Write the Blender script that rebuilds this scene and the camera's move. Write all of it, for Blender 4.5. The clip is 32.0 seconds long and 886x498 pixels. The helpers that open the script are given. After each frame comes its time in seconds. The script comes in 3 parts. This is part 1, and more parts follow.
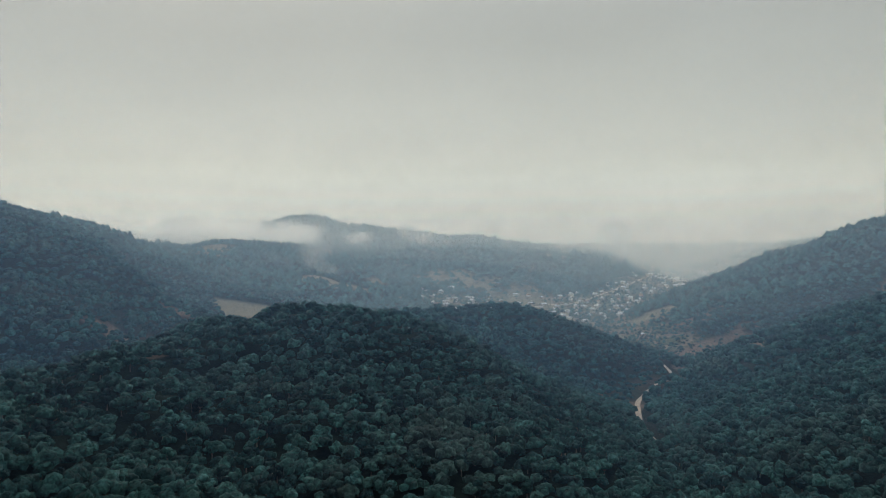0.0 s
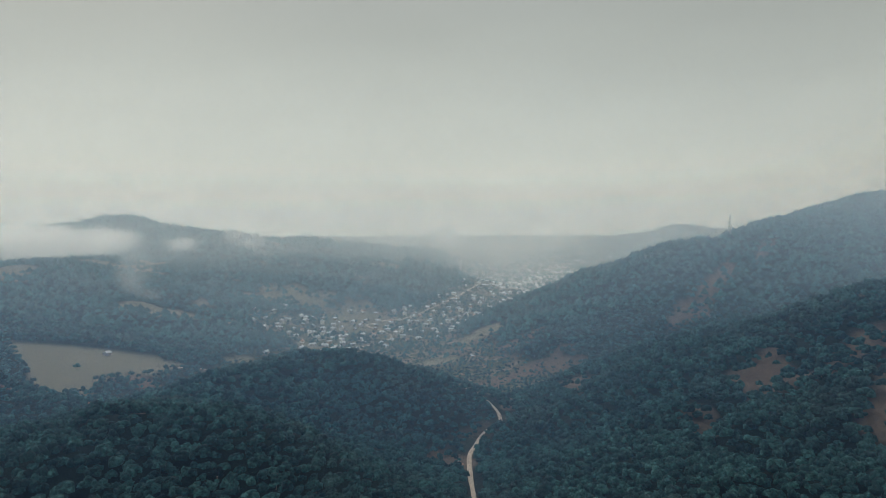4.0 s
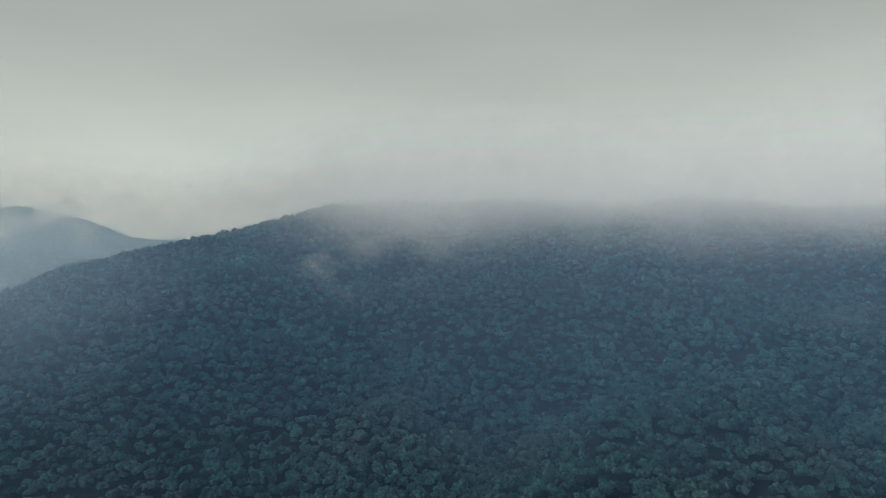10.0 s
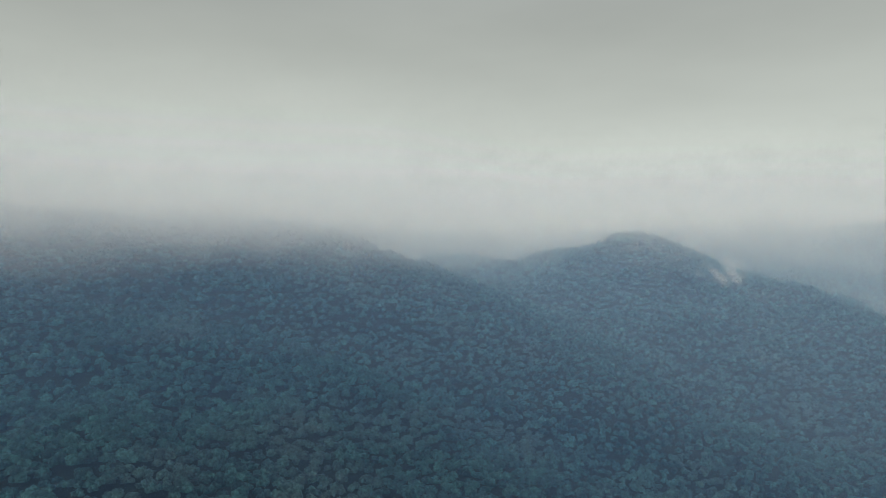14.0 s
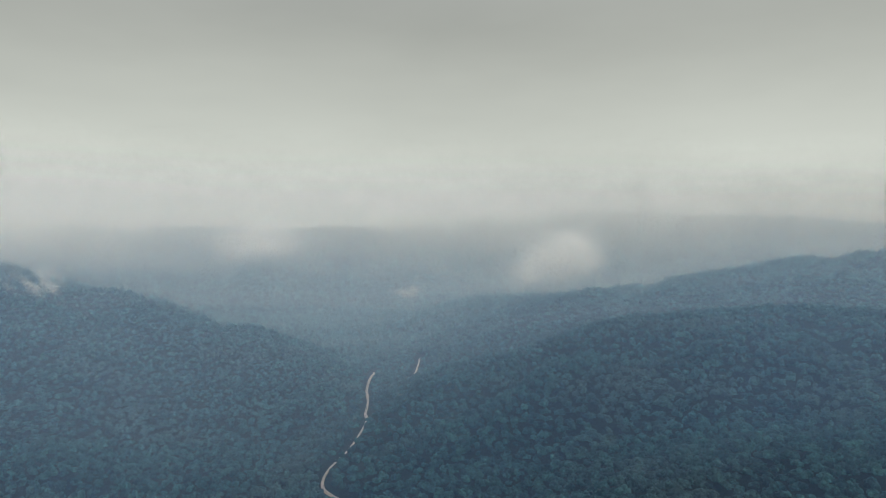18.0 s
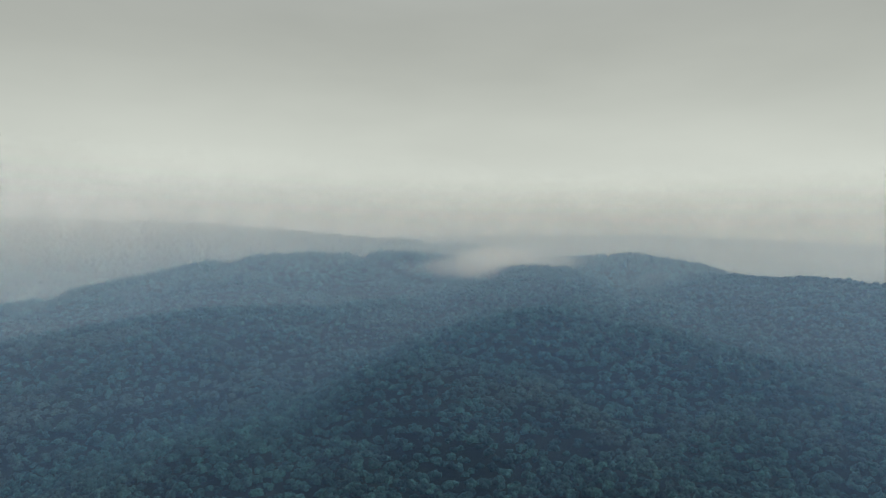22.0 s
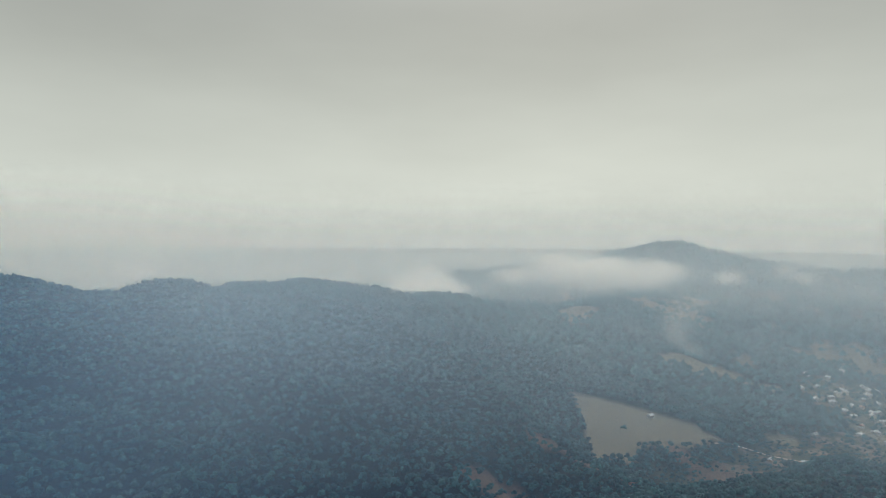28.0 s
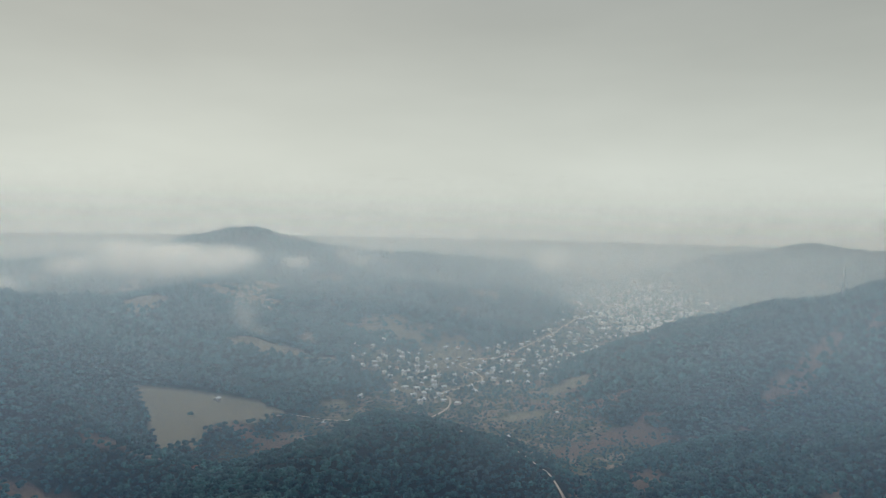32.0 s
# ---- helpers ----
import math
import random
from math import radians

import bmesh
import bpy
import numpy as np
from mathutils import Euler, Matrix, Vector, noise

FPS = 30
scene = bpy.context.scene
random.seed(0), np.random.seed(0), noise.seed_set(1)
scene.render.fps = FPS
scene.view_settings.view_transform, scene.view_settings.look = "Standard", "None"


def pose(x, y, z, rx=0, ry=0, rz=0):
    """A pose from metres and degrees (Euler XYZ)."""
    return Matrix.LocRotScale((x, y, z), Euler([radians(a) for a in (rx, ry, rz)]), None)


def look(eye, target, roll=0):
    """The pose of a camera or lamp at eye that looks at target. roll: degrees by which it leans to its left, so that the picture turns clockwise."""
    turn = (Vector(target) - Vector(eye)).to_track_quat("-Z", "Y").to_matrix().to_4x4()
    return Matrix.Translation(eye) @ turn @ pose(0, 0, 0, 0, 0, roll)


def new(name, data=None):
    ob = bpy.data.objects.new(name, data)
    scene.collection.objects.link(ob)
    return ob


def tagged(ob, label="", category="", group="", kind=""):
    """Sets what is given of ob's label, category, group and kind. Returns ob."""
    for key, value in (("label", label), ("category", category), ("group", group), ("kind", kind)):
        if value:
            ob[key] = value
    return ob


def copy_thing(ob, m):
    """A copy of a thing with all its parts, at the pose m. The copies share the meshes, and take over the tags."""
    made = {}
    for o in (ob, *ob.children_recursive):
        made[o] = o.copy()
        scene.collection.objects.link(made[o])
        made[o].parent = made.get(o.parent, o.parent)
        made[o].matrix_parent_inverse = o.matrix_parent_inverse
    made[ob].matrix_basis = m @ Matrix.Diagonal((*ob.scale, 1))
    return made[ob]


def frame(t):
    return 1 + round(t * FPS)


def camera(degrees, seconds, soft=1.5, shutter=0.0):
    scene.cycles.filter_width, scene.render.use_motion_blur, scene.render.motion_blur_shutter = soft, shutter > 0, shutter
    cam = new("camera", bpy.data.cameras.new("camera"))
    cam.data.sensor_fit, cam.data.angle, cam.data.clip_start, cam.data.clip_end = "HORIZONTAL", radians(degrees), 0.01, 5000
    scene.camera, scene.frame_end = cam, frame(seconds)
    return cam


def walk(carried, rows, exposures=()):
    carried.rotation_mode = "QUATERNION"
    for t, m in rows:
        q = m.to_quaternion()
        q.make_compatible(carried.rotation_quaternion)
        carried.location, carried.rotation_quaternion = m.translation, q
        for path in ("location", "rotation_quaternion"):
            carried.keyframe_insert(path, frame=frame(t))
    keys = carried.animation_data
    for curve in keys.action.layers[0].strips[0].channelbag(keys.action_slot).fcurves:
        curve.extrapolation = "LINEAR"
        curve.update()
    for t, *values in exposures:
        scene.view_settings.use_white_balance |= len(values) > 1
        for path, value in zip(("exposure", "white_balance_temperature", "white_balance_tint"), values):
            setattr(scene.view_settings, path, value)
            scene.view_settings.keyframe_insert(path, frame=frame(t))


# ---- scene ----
cam = camera(66.11, 32.0, soft=0.7)
PATH = [
    (0, pose(-0.0, 0.0, 200.0, 89.65, 0, 0.00) @ pose(0, 0, 0, 0, 0, -0.25)),
    (0.5, pose(-0.1, 0.2, 204.6, 88.07, 0, 0.01) @ pose(0, 0, 0, 0, 0, -0.25)),
    (1, pose(-0.2, 0.2, 209.4, 87.99, 0, 0.01) @ pose(0, 0, 0, 0, 0, -0.30)),
    (1.5, pose(-0.2, -0.0, 214.0, 88.02, 0, 0.02) @ pose(0, 0, 0, 0, 0, -0.36)),
    (2, pose(-0.2, -0.3, 218.7, 88.10, 0, 0.02) @ pose(0, 0, 0, 0, 0, -0.43)),
    (2.5, pose(-0.3, -0.6, 223.5, 88.16, 0, -0.01) @ pose(0, 0, 0, 0, 0, -0.50)),
    (4.5, pose(-3.5, -1.9, 266.6, 88.32, 0, -20.19) @ pose(0, 0, 0, 0, 0, -0.15)),
    (5, pose(-5.3, -1.8, 271.6, 88.28, 0, -25.10) @ pose(0, 0, 0, 0, 0, -0.13)),
    (5.5, pose(-7.1, -1.8, 276.1, 88.22, 0, -30.09) @ pose(0, 0, 0, 0, 0, -0.19)),
    (6, pose(-8.9, -2.1, 280.3, 88.20, 0, -35.76) @ pose(0, 0, 0, 0, 0, -0.15)),
    (6.5, pose(-10.3, -2.6, 284.0, 88.13, 0, -41.08) @ pose(0, 0, 0, 0, 0, 0.00)),
    (7, pose(-11.0, -3.4, 287.1, 88.09, 0, -47.35) @ pose(0, 0, 0, 0, 0, 0.20)),
    (7.5, pose(-11.2, -4.4, 289.7, 88.03, 0, -54.02) @ pose(0, 0, 0, 0, 0, 0.45)),
    (8, pose(-10.8, -5.4, 292.5, 88.01, 0, -61.18) @ pose(0, 0, 0, 0, 0, 0.55)),
    (8.5, pose(-9.9, -6.1, 295.6, 88.09, 0, -67.34) @ pose(0, 0, 0, 0, 0, 0.55)),
    (9, pose(-8.4, -6.4, 298.5, 88.22, 0, -74.81) @ pose(0, 0, 0, 0, 0, 0.44)),
    (9.5, pose(-6.4, -6.4, 301.1, 88.18, 0, -82.18) @ pose(0, 0, 0, 0, 0, 0.30)),
    (10, pose(-4.2, -5.8, 303.1, 88.13, 0, -87.69) @ pose(0, 0, 0, 0, 0, 0.08)),
    (10.5, pose(-2.1, -4.7, 304.7, 88.11, 0, -91.95) @ pose(0, 0, 0, 0, 0, -0.16)),
    (11, pose(-0.4, -3.2, 306.1, 88.13, 0, -98.61) @ pose(0, 0, 0, 0, 0, -0.29)),
    (11.5, pose(0.9, -1.6, 307.7, 88.21, 0, -105.60) @ pose(0, 0, 0, 0, 0, -0.23)),
    (12, pose(1.9, -0.3, 309.5, 88.23, 0, -113.01) @ pose(0, 0, 0, 0, 0, -0.09)),
    (12.5, pose(2.1, 0.3, 311.4, 88.27, 0, -119.80) @ pose(0, 0, 0, 0, 0, 0.10)),
    (13, pose(1.2, 0.1, 313.3, 88.22, 0, -126.82) @ pose(0, 0, 0, 0, 0, 0.23)),
    (13.5, pose(-0.7, -0.5, 315.0, 88.14, 0, -133.08) @ pose(0, 0, 0, 0, 0, 0.29)),
    (14, pose(-2.9, -1.1, 316.3, 88.15, 0, -139.90) @ pose(0, 0, 0, 0, 0, 0.28)),
    (14.5, pose(-4.9, -1.4, 317.6, 88.12, 0, -146.02) @ pose(0, 0, 0, 0, 0, 0.25)),
    (16.5, pose(-2.3, 3.0, 323.3, 87.97, 0, -173.75) @ pose(0, 0, 0, 0, 0, 0.76)),
    (17, pose(0.4, 3.0, 323.9, 88.03, 0, -180.60) @ pose(0, 0, 0, 0, 0, 0.50)),
    (17.5, pose(3.4, 2.7, 325.0, 88.11, 0, -186.90) @ pose(0, 0, 0, 0, 0, 0.25)),
    (18, pose(5.8, 2.3, 326.6, 88.19, 0, -193.76) @ pose(0, 0, 0, 0, 0, 0.11)),
    (18.5, pose(7.0, 2.4, 327.9, 88.23, 0, -199.95) @ pose(0, 0, 0, 0, 0, 0.13)),
    (19, pose(6.8, 3.2, 329.1, 88.28, 0, -206.58) @ pose(0, 0, 0, 0, 0, 0.21)),
    (19.5, pose(5.5, 5.0, 330.2, 88.28, 0, -212.32) @ pose(0, 0, 0, 0, 0, 0.27)),
    (20, pose(3.9, 7.4, 330.8, 88.31, 0, -218.30) @ pose(0, 0, 0, 0, 0, 0.24)),
    (20.5, pose(2.9, 9.5, 330.9, 88.44, 0, -223.80) @ pose(0, 0, 0, 0, 0, 0.12)),
    (21, pose(2.9, 10.9, 330.9, 88.54, 0, -229.47) @ pose(0, 0, 0, 0, 0, -0.04)),
    (21.5, pose(3.4, 11.5, 330.9, 88.55, 0, -234.84) @ pose(0, 0, 0, 0, 0, -0.20)),
    (22, pose(3.9, 11.3, 331.3, 88.51, 0, -240.42) @ pose(0, 0, 0, 0, 0, -0.20)),
    (22.5, pose(4.0, 10.4, 332.6, 88.59, 0, -247.11) @ pose(0, 0, 0, 0, 0, -0.15)),
    (23, pose(3.6, 8.8, 334.1, 88.76, 0, -254.95) @ pose(0, 0, 0, 0, 0, -0.10)),
    (23.5, pose(2.8, 6.6, 335.5, 88.78, 0, -261.77) @ pose(0, 0, 0, 0, 0, -0.05)),
    (24, pose(1.9, 4.3, 336.5, 88.69, 0, -269.54) @ pose(0, 0, 0, 0, 0, 0.00)),
    (24.5, pose(1.1, 2.2, 337.2, 88.62, 0, -277.09) @ pose(0, 0, 0, 0, 0, 0.00)),
    (26.5, pose(0.2, -3.5, 338.8, 88.28, 0, -307.84) @ pose(0, 0, 0, 0, 0, 0.00)),
    (27, pose(1.2, -3.1, 340.5, 88.69, 0, -316.08) @ pose(0, 0, 0, 0, 0, 0.10)),
    (27.5, pose(2.6, -2.5, 341.6, 88.60, 0, -322.65) @ pose(0, 0, 0, 0, 0, 0.20)),
    (28, pose(5.0, -1.9, 342.6, 88.36, 0, -329.98) @ pose(0, 0, 0, 0, 0, 0.30)),
    (28.5, pose(8.5, -1.4, 343.5, 88.13, 0, -335.03) @ pose(0, 0, 0, 0, 0, 0.40)),
    (29, pose(13.0, -1.6, 344.0, 87.99, 0, -339.68) @ pose(0, 0, 0, 0, 0, 0.45)),
    (29.5, pose(17.6, -3.2, 344.2, 87.89, 0, -343.89) @ pose(0, 0, 0, 0, 0, 0.50)),
    (30, pose(21.6, -6.2, 344.7, 87.81, 0, -348.20) @ pose(0, 0, 0, 0, 0, 0.55)),
    (30.5, pose(24.7, -10.6, 345.6, 87.70, 0, -352.25) @ pose(0, 0, 0, 0, 0, 0.65)),
    (31, pose(26.8, -16.1, 346.9, 87.58, 0, -356.50) @ pose(0, 0, 0, 0, 0, 0.80)),
    (31.5, pose(28.1, -22.4, 348.4, 87.49, 0, -360.24) @ pose(0, 0, 0, 0, 0, 1.00)),
    (32, pose(29.1, -29.0, 350.0, 87.44, 0, -364.26) @ pose(0, 0, 0, 0, 0, 1.20)),
]
walk(cam, PATH, [(0, 0.0, 6250, 8), (5, -0.05, 6120, 6), (12, -0.05, 6080, 6), (17, -0.05, 6280, 8), (24, -0.02, 6280, 7), (32, -0.07, 6220, 7)])
scene.cycles.transparent_max_bounces = 128

# ---- sky and sun ----
world = bpy.data.worlds.new("overcast_sky")
scene.world = world
world.use_nodes = True
wn, wl = world.node_tree.nodes, world.node_tree.links
wn.clear()


def ramp(nodes, stops):
    node = nodes.new("ShaderNodeValToRGB")
    while len(node.color_ramp.elements) < len(stops):
        node.color_ramp.elements.new(0.5)
    for element, (at, colour) in zip(node.color_ramp.elements, stops):
        element.position, element.color = at, (*colour, 1)
    return node


SUN_UP, SUN_TURN = 38, -20
sky = wn.new("ShaderNodeTexSky")
sky.sky_type, sky.sun_disc = "NISHITA", False
sky.sun_elevation, sky.sun_rotation, sky.dust_density = radians(SUN_UP), radians(SUN_TURN), 4.0
where, parts_of, squeeze = wn.new("ShaderNodeTexCoord"), wn.new("ShaderNodeSeparateXYZ"), wn.new("ShaderNodeMapRange")
wl.new(where.outputs["Generated"], parts_of.inputs[0])
wl.new(parts_of.outputs["Z"], squeeze.inputs["Value"])
squeeze.inputs["From Min"].default_value, squeeze.inputs["From Max"].default_value = -0.2, 1.0
# the cloud cover by height: from below the horizon to the zenith
cover = ramp(wn, [(0.0, (0.40, 0.44, 0.43)), (0.155, (0.60, 0.63, 0.585)), (0.20, (0.69, 0.70, 0.625)), (0.27, (0.60, 0.605, 0.535)), (0.36, (0.46, 0.46, 0.405)), (0.46, (0.35, 0.35, 0.315)), (0.62, (0.85, 0.87, 0.84)), (1.0, (2.45, 2.5, 2.45))])
cover.color_ramp.interpolation = "B_SPLINE"
wl.new(squeeze.outputs[0], cover.inputs[0])
stretch, cloud_noise, cloud_tone = wn.new("ShaderNodeMapping"), wn.new("ShaderNodeTexNoise"), wn.new("ShaderNodeMapRange")
stretch.inputs["Scale"].default_value = (1, 1, 3.5)
wl.new(where.outputs["Generated"], stretch.inputs["Vector"])
wl.new(stretch.outputs[0], cloud_noise.inputs["Vector"])
cloud_noise.inputs["Scale"].default_value, cloud_noise.inputs["Detail"].default_value = 2.2, 6
cloud_tone.inputs["From Min"].default_value, cloud_tone.inputs["From Max"].default_value = 0.3, 0.7
cloud_tone.inputs["To Min"].default_value, cloud_tone.inputs["To Max"].default_value = 0.93, 1.05
wl.new(cloud_noise.outputs["Fac"], cloud_tone.inputs["Value"])
veil, overcast, through_gaps = wn.new("ShaderNodeBackground"), wn.new("ShaderNodeBackground"), wn.new("ShaderNodeAddShader")
wl.new(sky.outputs[0], veil.inputs["Color"])
veil.inputs["Strength"].default_value = 0.004
wl.new(cover.outputs[0], overcast.inputs["Color"])
wl.new(cloud_tone.outputs[0], overcast.inputs["Strength"])
wl.new(veil.outputs[0], through_gaps.inputs[0])
wl.new(overcast.outputs[0], through_gaps.inputs[1])
wl.new(through_gaps.outputs[0], wn.new("ShaderNodeOutputWorld").inputs["Surface"])

sun = new("sun", bpy.data.lights.new("sun", "SUN"))
sun.data.energy, sun.data.angle, sun.data.color = 1.3, radians(40), (1.0, 0.97, 0.92)
sun.matrix_world = look((math.sin(radians(SUN_TURN)) * 100, math.cos(radians(SUN_TURN)) * 100, 100 * math.tan(radians(SUN_UP))), (0, 0, 0))


# ---- materials ----
def material(name):
    m = bpy.data.materials.new(name)
    m.use_nodes = True
    nodes, links = m.node_tree.nodes, m.node_tree.links
    return m, nodes, links, nodes["Principled BSDF"]


def noise_node(nodes, links, scale, detail=5, rough=0.55):
    at, n = nodes.new("ShaderNodeTexCoord"), nodes.new("ShaderNodeTexNoise")
    n.inputs["Scale"].default_value, n.inputs["Detail"].default_value, n.inputs["Roughness"].default_value = scale, detail, rough
    links.new(at.outputs["Object"], n.inputs["Vector"])
    return n


def mixed(nodes, links, fac, a, b):
    """A mix of two colours, each a colour or a socket, by a socket or a number."""
    m = nodes.new("ShaderNodeMix")
    m.data_type = "RGBA"
    for socket, value in ((m.inputs[0], fac), (m.inputs[6], a), (m.inputs[7], b)):
        if isinstance(value, (tuple, float)):
            socket.default_value = (*value, 1) if isinstance(value, tuple) else value
        else:
            links.new(value, socket)
    return m.outputs[2]


def relief(nodes, links, bsdf, source, strength, distance):
    b = nodes.new("ShaderNodeBump")
    b.inputs["Strength"].default_value, b.inputs["Distance"].default_value = strength, distance
    links.new(source, b.inputs["Height"])
    links.new(b.outputs[0], bsdf.inputs["Normal"])


def plain(name, a, b, scale, roughness=0.8, bump=0.3, depth=0.05, metal=0.0):
    """A surface of two tones at two scales of noise, with fine relief."""
    m, nodes, links, bsdf = material(name)
    coarse, fine = noise_node(nodes, links, scale, 4), noise_node(nodes, links, scale * 9, 3)
    tone = nodes.new("ShaderNodeMath")
    tone.operation = "MULTIPLY_ADD"
    links.new(fine.outputs["Fac"], tone.inputs[0])
    tone.inputs[1].default_value = 0.5
    links.new(coarse.outputs["Fac"], tone.inputs[2])
    spread = nodes.new("ShaderNodeMapRange")
    spread.inputs["From Min"].default_value, spread.inputs["From Max"].default_value = 0.5, 1.0
    links.new(tone.outputs[0], spread.inputs["Value"])
    links.new(mixed(nodes, links, spread.outputs[0], a, b), bsdf.inputs["Base Color"])
    bsdf.inputs["Roughness"].default_value, bsdf.inputs["Metallic"].default_value = roughness, metal
    relief(nodes, links, bsdf, fine.outputs["Fac"], bump, depth)
    return m


def foliage(name, dark, light, turned, by_object):
    """Leaves: each crown has a green of its own, some are turning brown, with leafy relief and its shading put into the
    colour.
    """
    m, nodes, links, bsdf = material(name)
    if by_object:
        chance = nodes.new("ShaderNodeObjectInfo").outputs["Random"]
    else:
        own_tone = nodes.new("ShaderNodeAttribute")
        own_tone.attribute_name = "tone"
        chance = own_tone.outputs["Fac"]
    leafy, patchy = noise_node(nodes, links, 0.7, 5, 0.75), noise_node(nodes, links, 0.012, 3)
    green = mixed(nodes, links, chance, dark, light)
    few = nodes.new("ShaderNodeMapRange")
    few.inputs["From Min"].default_value, few.inputs["From Max"].default_value = 0.52, 0.72
    few.inputs["To Max"].default_value = 0.6
    links.new(patchy.outputs["Fac"], few.inputs["Value"])
    leaf = mixed(nodes, links, few.outputs[0], green, turned)
    # shade between leaf clumps painted in: dark in the relief's hollows, light on its bumps
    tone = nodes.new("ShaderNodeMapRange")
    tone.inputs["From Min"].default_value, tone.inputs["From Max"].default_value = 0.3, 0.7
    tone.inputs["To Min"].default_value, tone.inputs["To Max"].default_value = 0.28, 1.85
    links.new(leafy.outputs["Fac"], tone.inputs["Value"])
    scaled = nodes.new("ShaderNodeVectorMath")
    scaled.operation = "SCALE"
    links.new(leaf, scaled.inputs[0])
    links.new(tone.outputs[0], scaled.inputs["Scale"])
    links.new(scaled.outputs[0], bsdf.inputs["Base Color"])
    bsdf.inputs["Roughness"].default_value = 0.75
    bsdf.inputs["Specular IOR Level"].default_value = 0.08
    relief(nodes, links, bsdf, leafy.outputs["Fac"], 0.9, 1.0)
    return m


def ground_material():
    """Forest floor with the crowns' shade in its colour, bare earth, dry meadow and garden plots, by the land's cover.
    """
    m, nodes, links, bsdf = material("ground_cover")
    cover_of, split = nodes.new("ShaderNodeAttribute"), nodes.new("ShaderNodeSeparateColor")
    cover_of.attribute_name = "cover"
    links.new(cover_of.outputs["Color"], split.inputs[0])
    coarse, fine, plots = noise_node(nodes, links, 0.02, 5), noise_node(nodes, links, 0.25, 5, 0.65), noise_node(nodes, links, 0.035, 2)
    # near-black floor: the shade in the gaps between crowns is painted into it
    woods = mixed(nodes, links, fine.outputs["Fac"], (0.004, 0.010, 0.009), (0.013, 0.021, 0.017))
    earth = mixed(nodes, links, fine.outputs["Fac"], (0.055, 0.042, 0.035), (0.125, 0.092, 0.07))
    meadow = mixed(nodes, links, coarse.outputs["Fac"], (0.088, 0.083, 0.058), (0.14, 0.126, 0.092))
    meadow = mixed(nodes, links, fine.outputs["Fac"], meadow, (0.12, 0.108, 0.075))
    grass = mixed(nodes, links, fine.outputs["Fac"], (0.03, 0.045, 0.03), (0.07, 0.075, 0.05))
    steps = nodes.new("ShaderNodeMapRange")
    steps.inputs["From Min"].default_value, steps.inputs["From Max"].default_value = 0.5, 0.58
    links.new(plots.outputs["Fac"], steps.inputs["Value"])
    garden = mixed(nodes, links, steps.outputs[0], grass, (0.125, 0.10, 0.075))
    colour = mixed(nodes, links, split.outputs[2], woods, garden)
    colour = mixed(nodes, links, split.outputs[0], colour, earth)
    colour = mixed(nodes, links, split.outputs[1], colour, meadow)
    links.new(colour, bsdf.inputs["Base Color"])
    bsdf.inputs["Roughness"].default_value = 0.95
    bsdf.inputs["Specular IOR Level"].default_value = 0.1
    relief(nodes, links, bsdf, fine.outputs["Fac"], 0.8, 1.5)
    return m


def vapour(name, colour, share=(1.0, 1.0, 1.0)):
    """Moist air or cloud: it dims what lies behind and scatters the sky's light, by the mesh's thickness and, for thin haze, more of the blue."""
    m, nodes, links, bsdf = material(name)
    nodes.remove(bsdf)
    thick, clear, front, back, both, total = [nodes.new("ShaderNode" + k) for k in ("Attribute", "BsdfTransparent", "BsdfDiffuse", "BsdfTranslucent", "MixShader", "AddShader")]
    thick.attribute_name = "thickness"
    held, passed, lit = [nodes.new("ShaderNodeVectorMath") for _ in range(3)]
    held.operation, passed.operation, lit.operation = "SCALE", "SUBTRACT", "MULTIPLY"
    held.inputs[0].default_value, passed.inputs[0].default_value, lit.inputs[1].default_value = share, (1, 1, 1), colour
    links.new(thick.outputs["Fac"], held.inputs["Scale"])
    links.new(held.outputs[0], passed.inputs[1])
    links.new(held.outputs[0], lit.inputs[0])
    links.new(passed.outputs[0], clear.inputs["Color"])
    links.new(lit.outputs[0], front.inputs["Color"])
    links.new(lit.outputs[0], back.inputs["Color"])
    links.new(front.outputs[0], both.inputs[1])
    links.new(back.outputs[0], both.inputs[2])
    links.new(clear.outputs[0], total.inputs[0])
    links.new(both.outputs[0], total.inputs[1])
    links.new(total.outputs[0], nodes["Material Output"].inputs["Surface"])
    return m


GROUND = ground_material()
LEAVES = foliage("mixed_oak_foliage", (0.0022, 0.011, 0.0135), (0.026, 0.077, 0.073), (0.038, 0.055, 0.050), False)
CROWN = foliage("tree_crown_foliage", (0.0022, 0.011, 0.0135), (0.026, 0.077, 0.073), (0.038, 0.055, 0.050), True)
BARK = plain("rough_bark", (0.06, 0.045, 0.035), (0.13, 0.10, 0.08), 1.5, 0.9, 0.8, 0.1)
DIRT_ROAD = plain("dusty_road", (0.20, 0.155, 0.12), (0.33, 0.265, 0.205), 0.12, 0.95, 0.4, 0.1)
PLASTER = plain("whitewashed_plaster", (0.19, 0.18, 0.17), (0.32, 0.31, 0.29), 0.5, 0.85, 0.2, 0.02)
STONE = plain("pale_stone_wall", (0.30, 0.27, 0.23), (0.48, 0.44, 0.38), 0.8, 0.9, 0.5, 0.04)
ZINC = plain("weathered_sheet_metal", (0.20, 0.21, 0.21), (0.42, 0.42, 0.42), 0.4, 0.5, 0.1, 0.02, 0.3)
GREY_SHEET = plain("grey_fibre_cement", (0.24, 0.24, 0.235), (0.40, 0.40, 0.39), 0.5, 0.85, 0.3, 0.03)
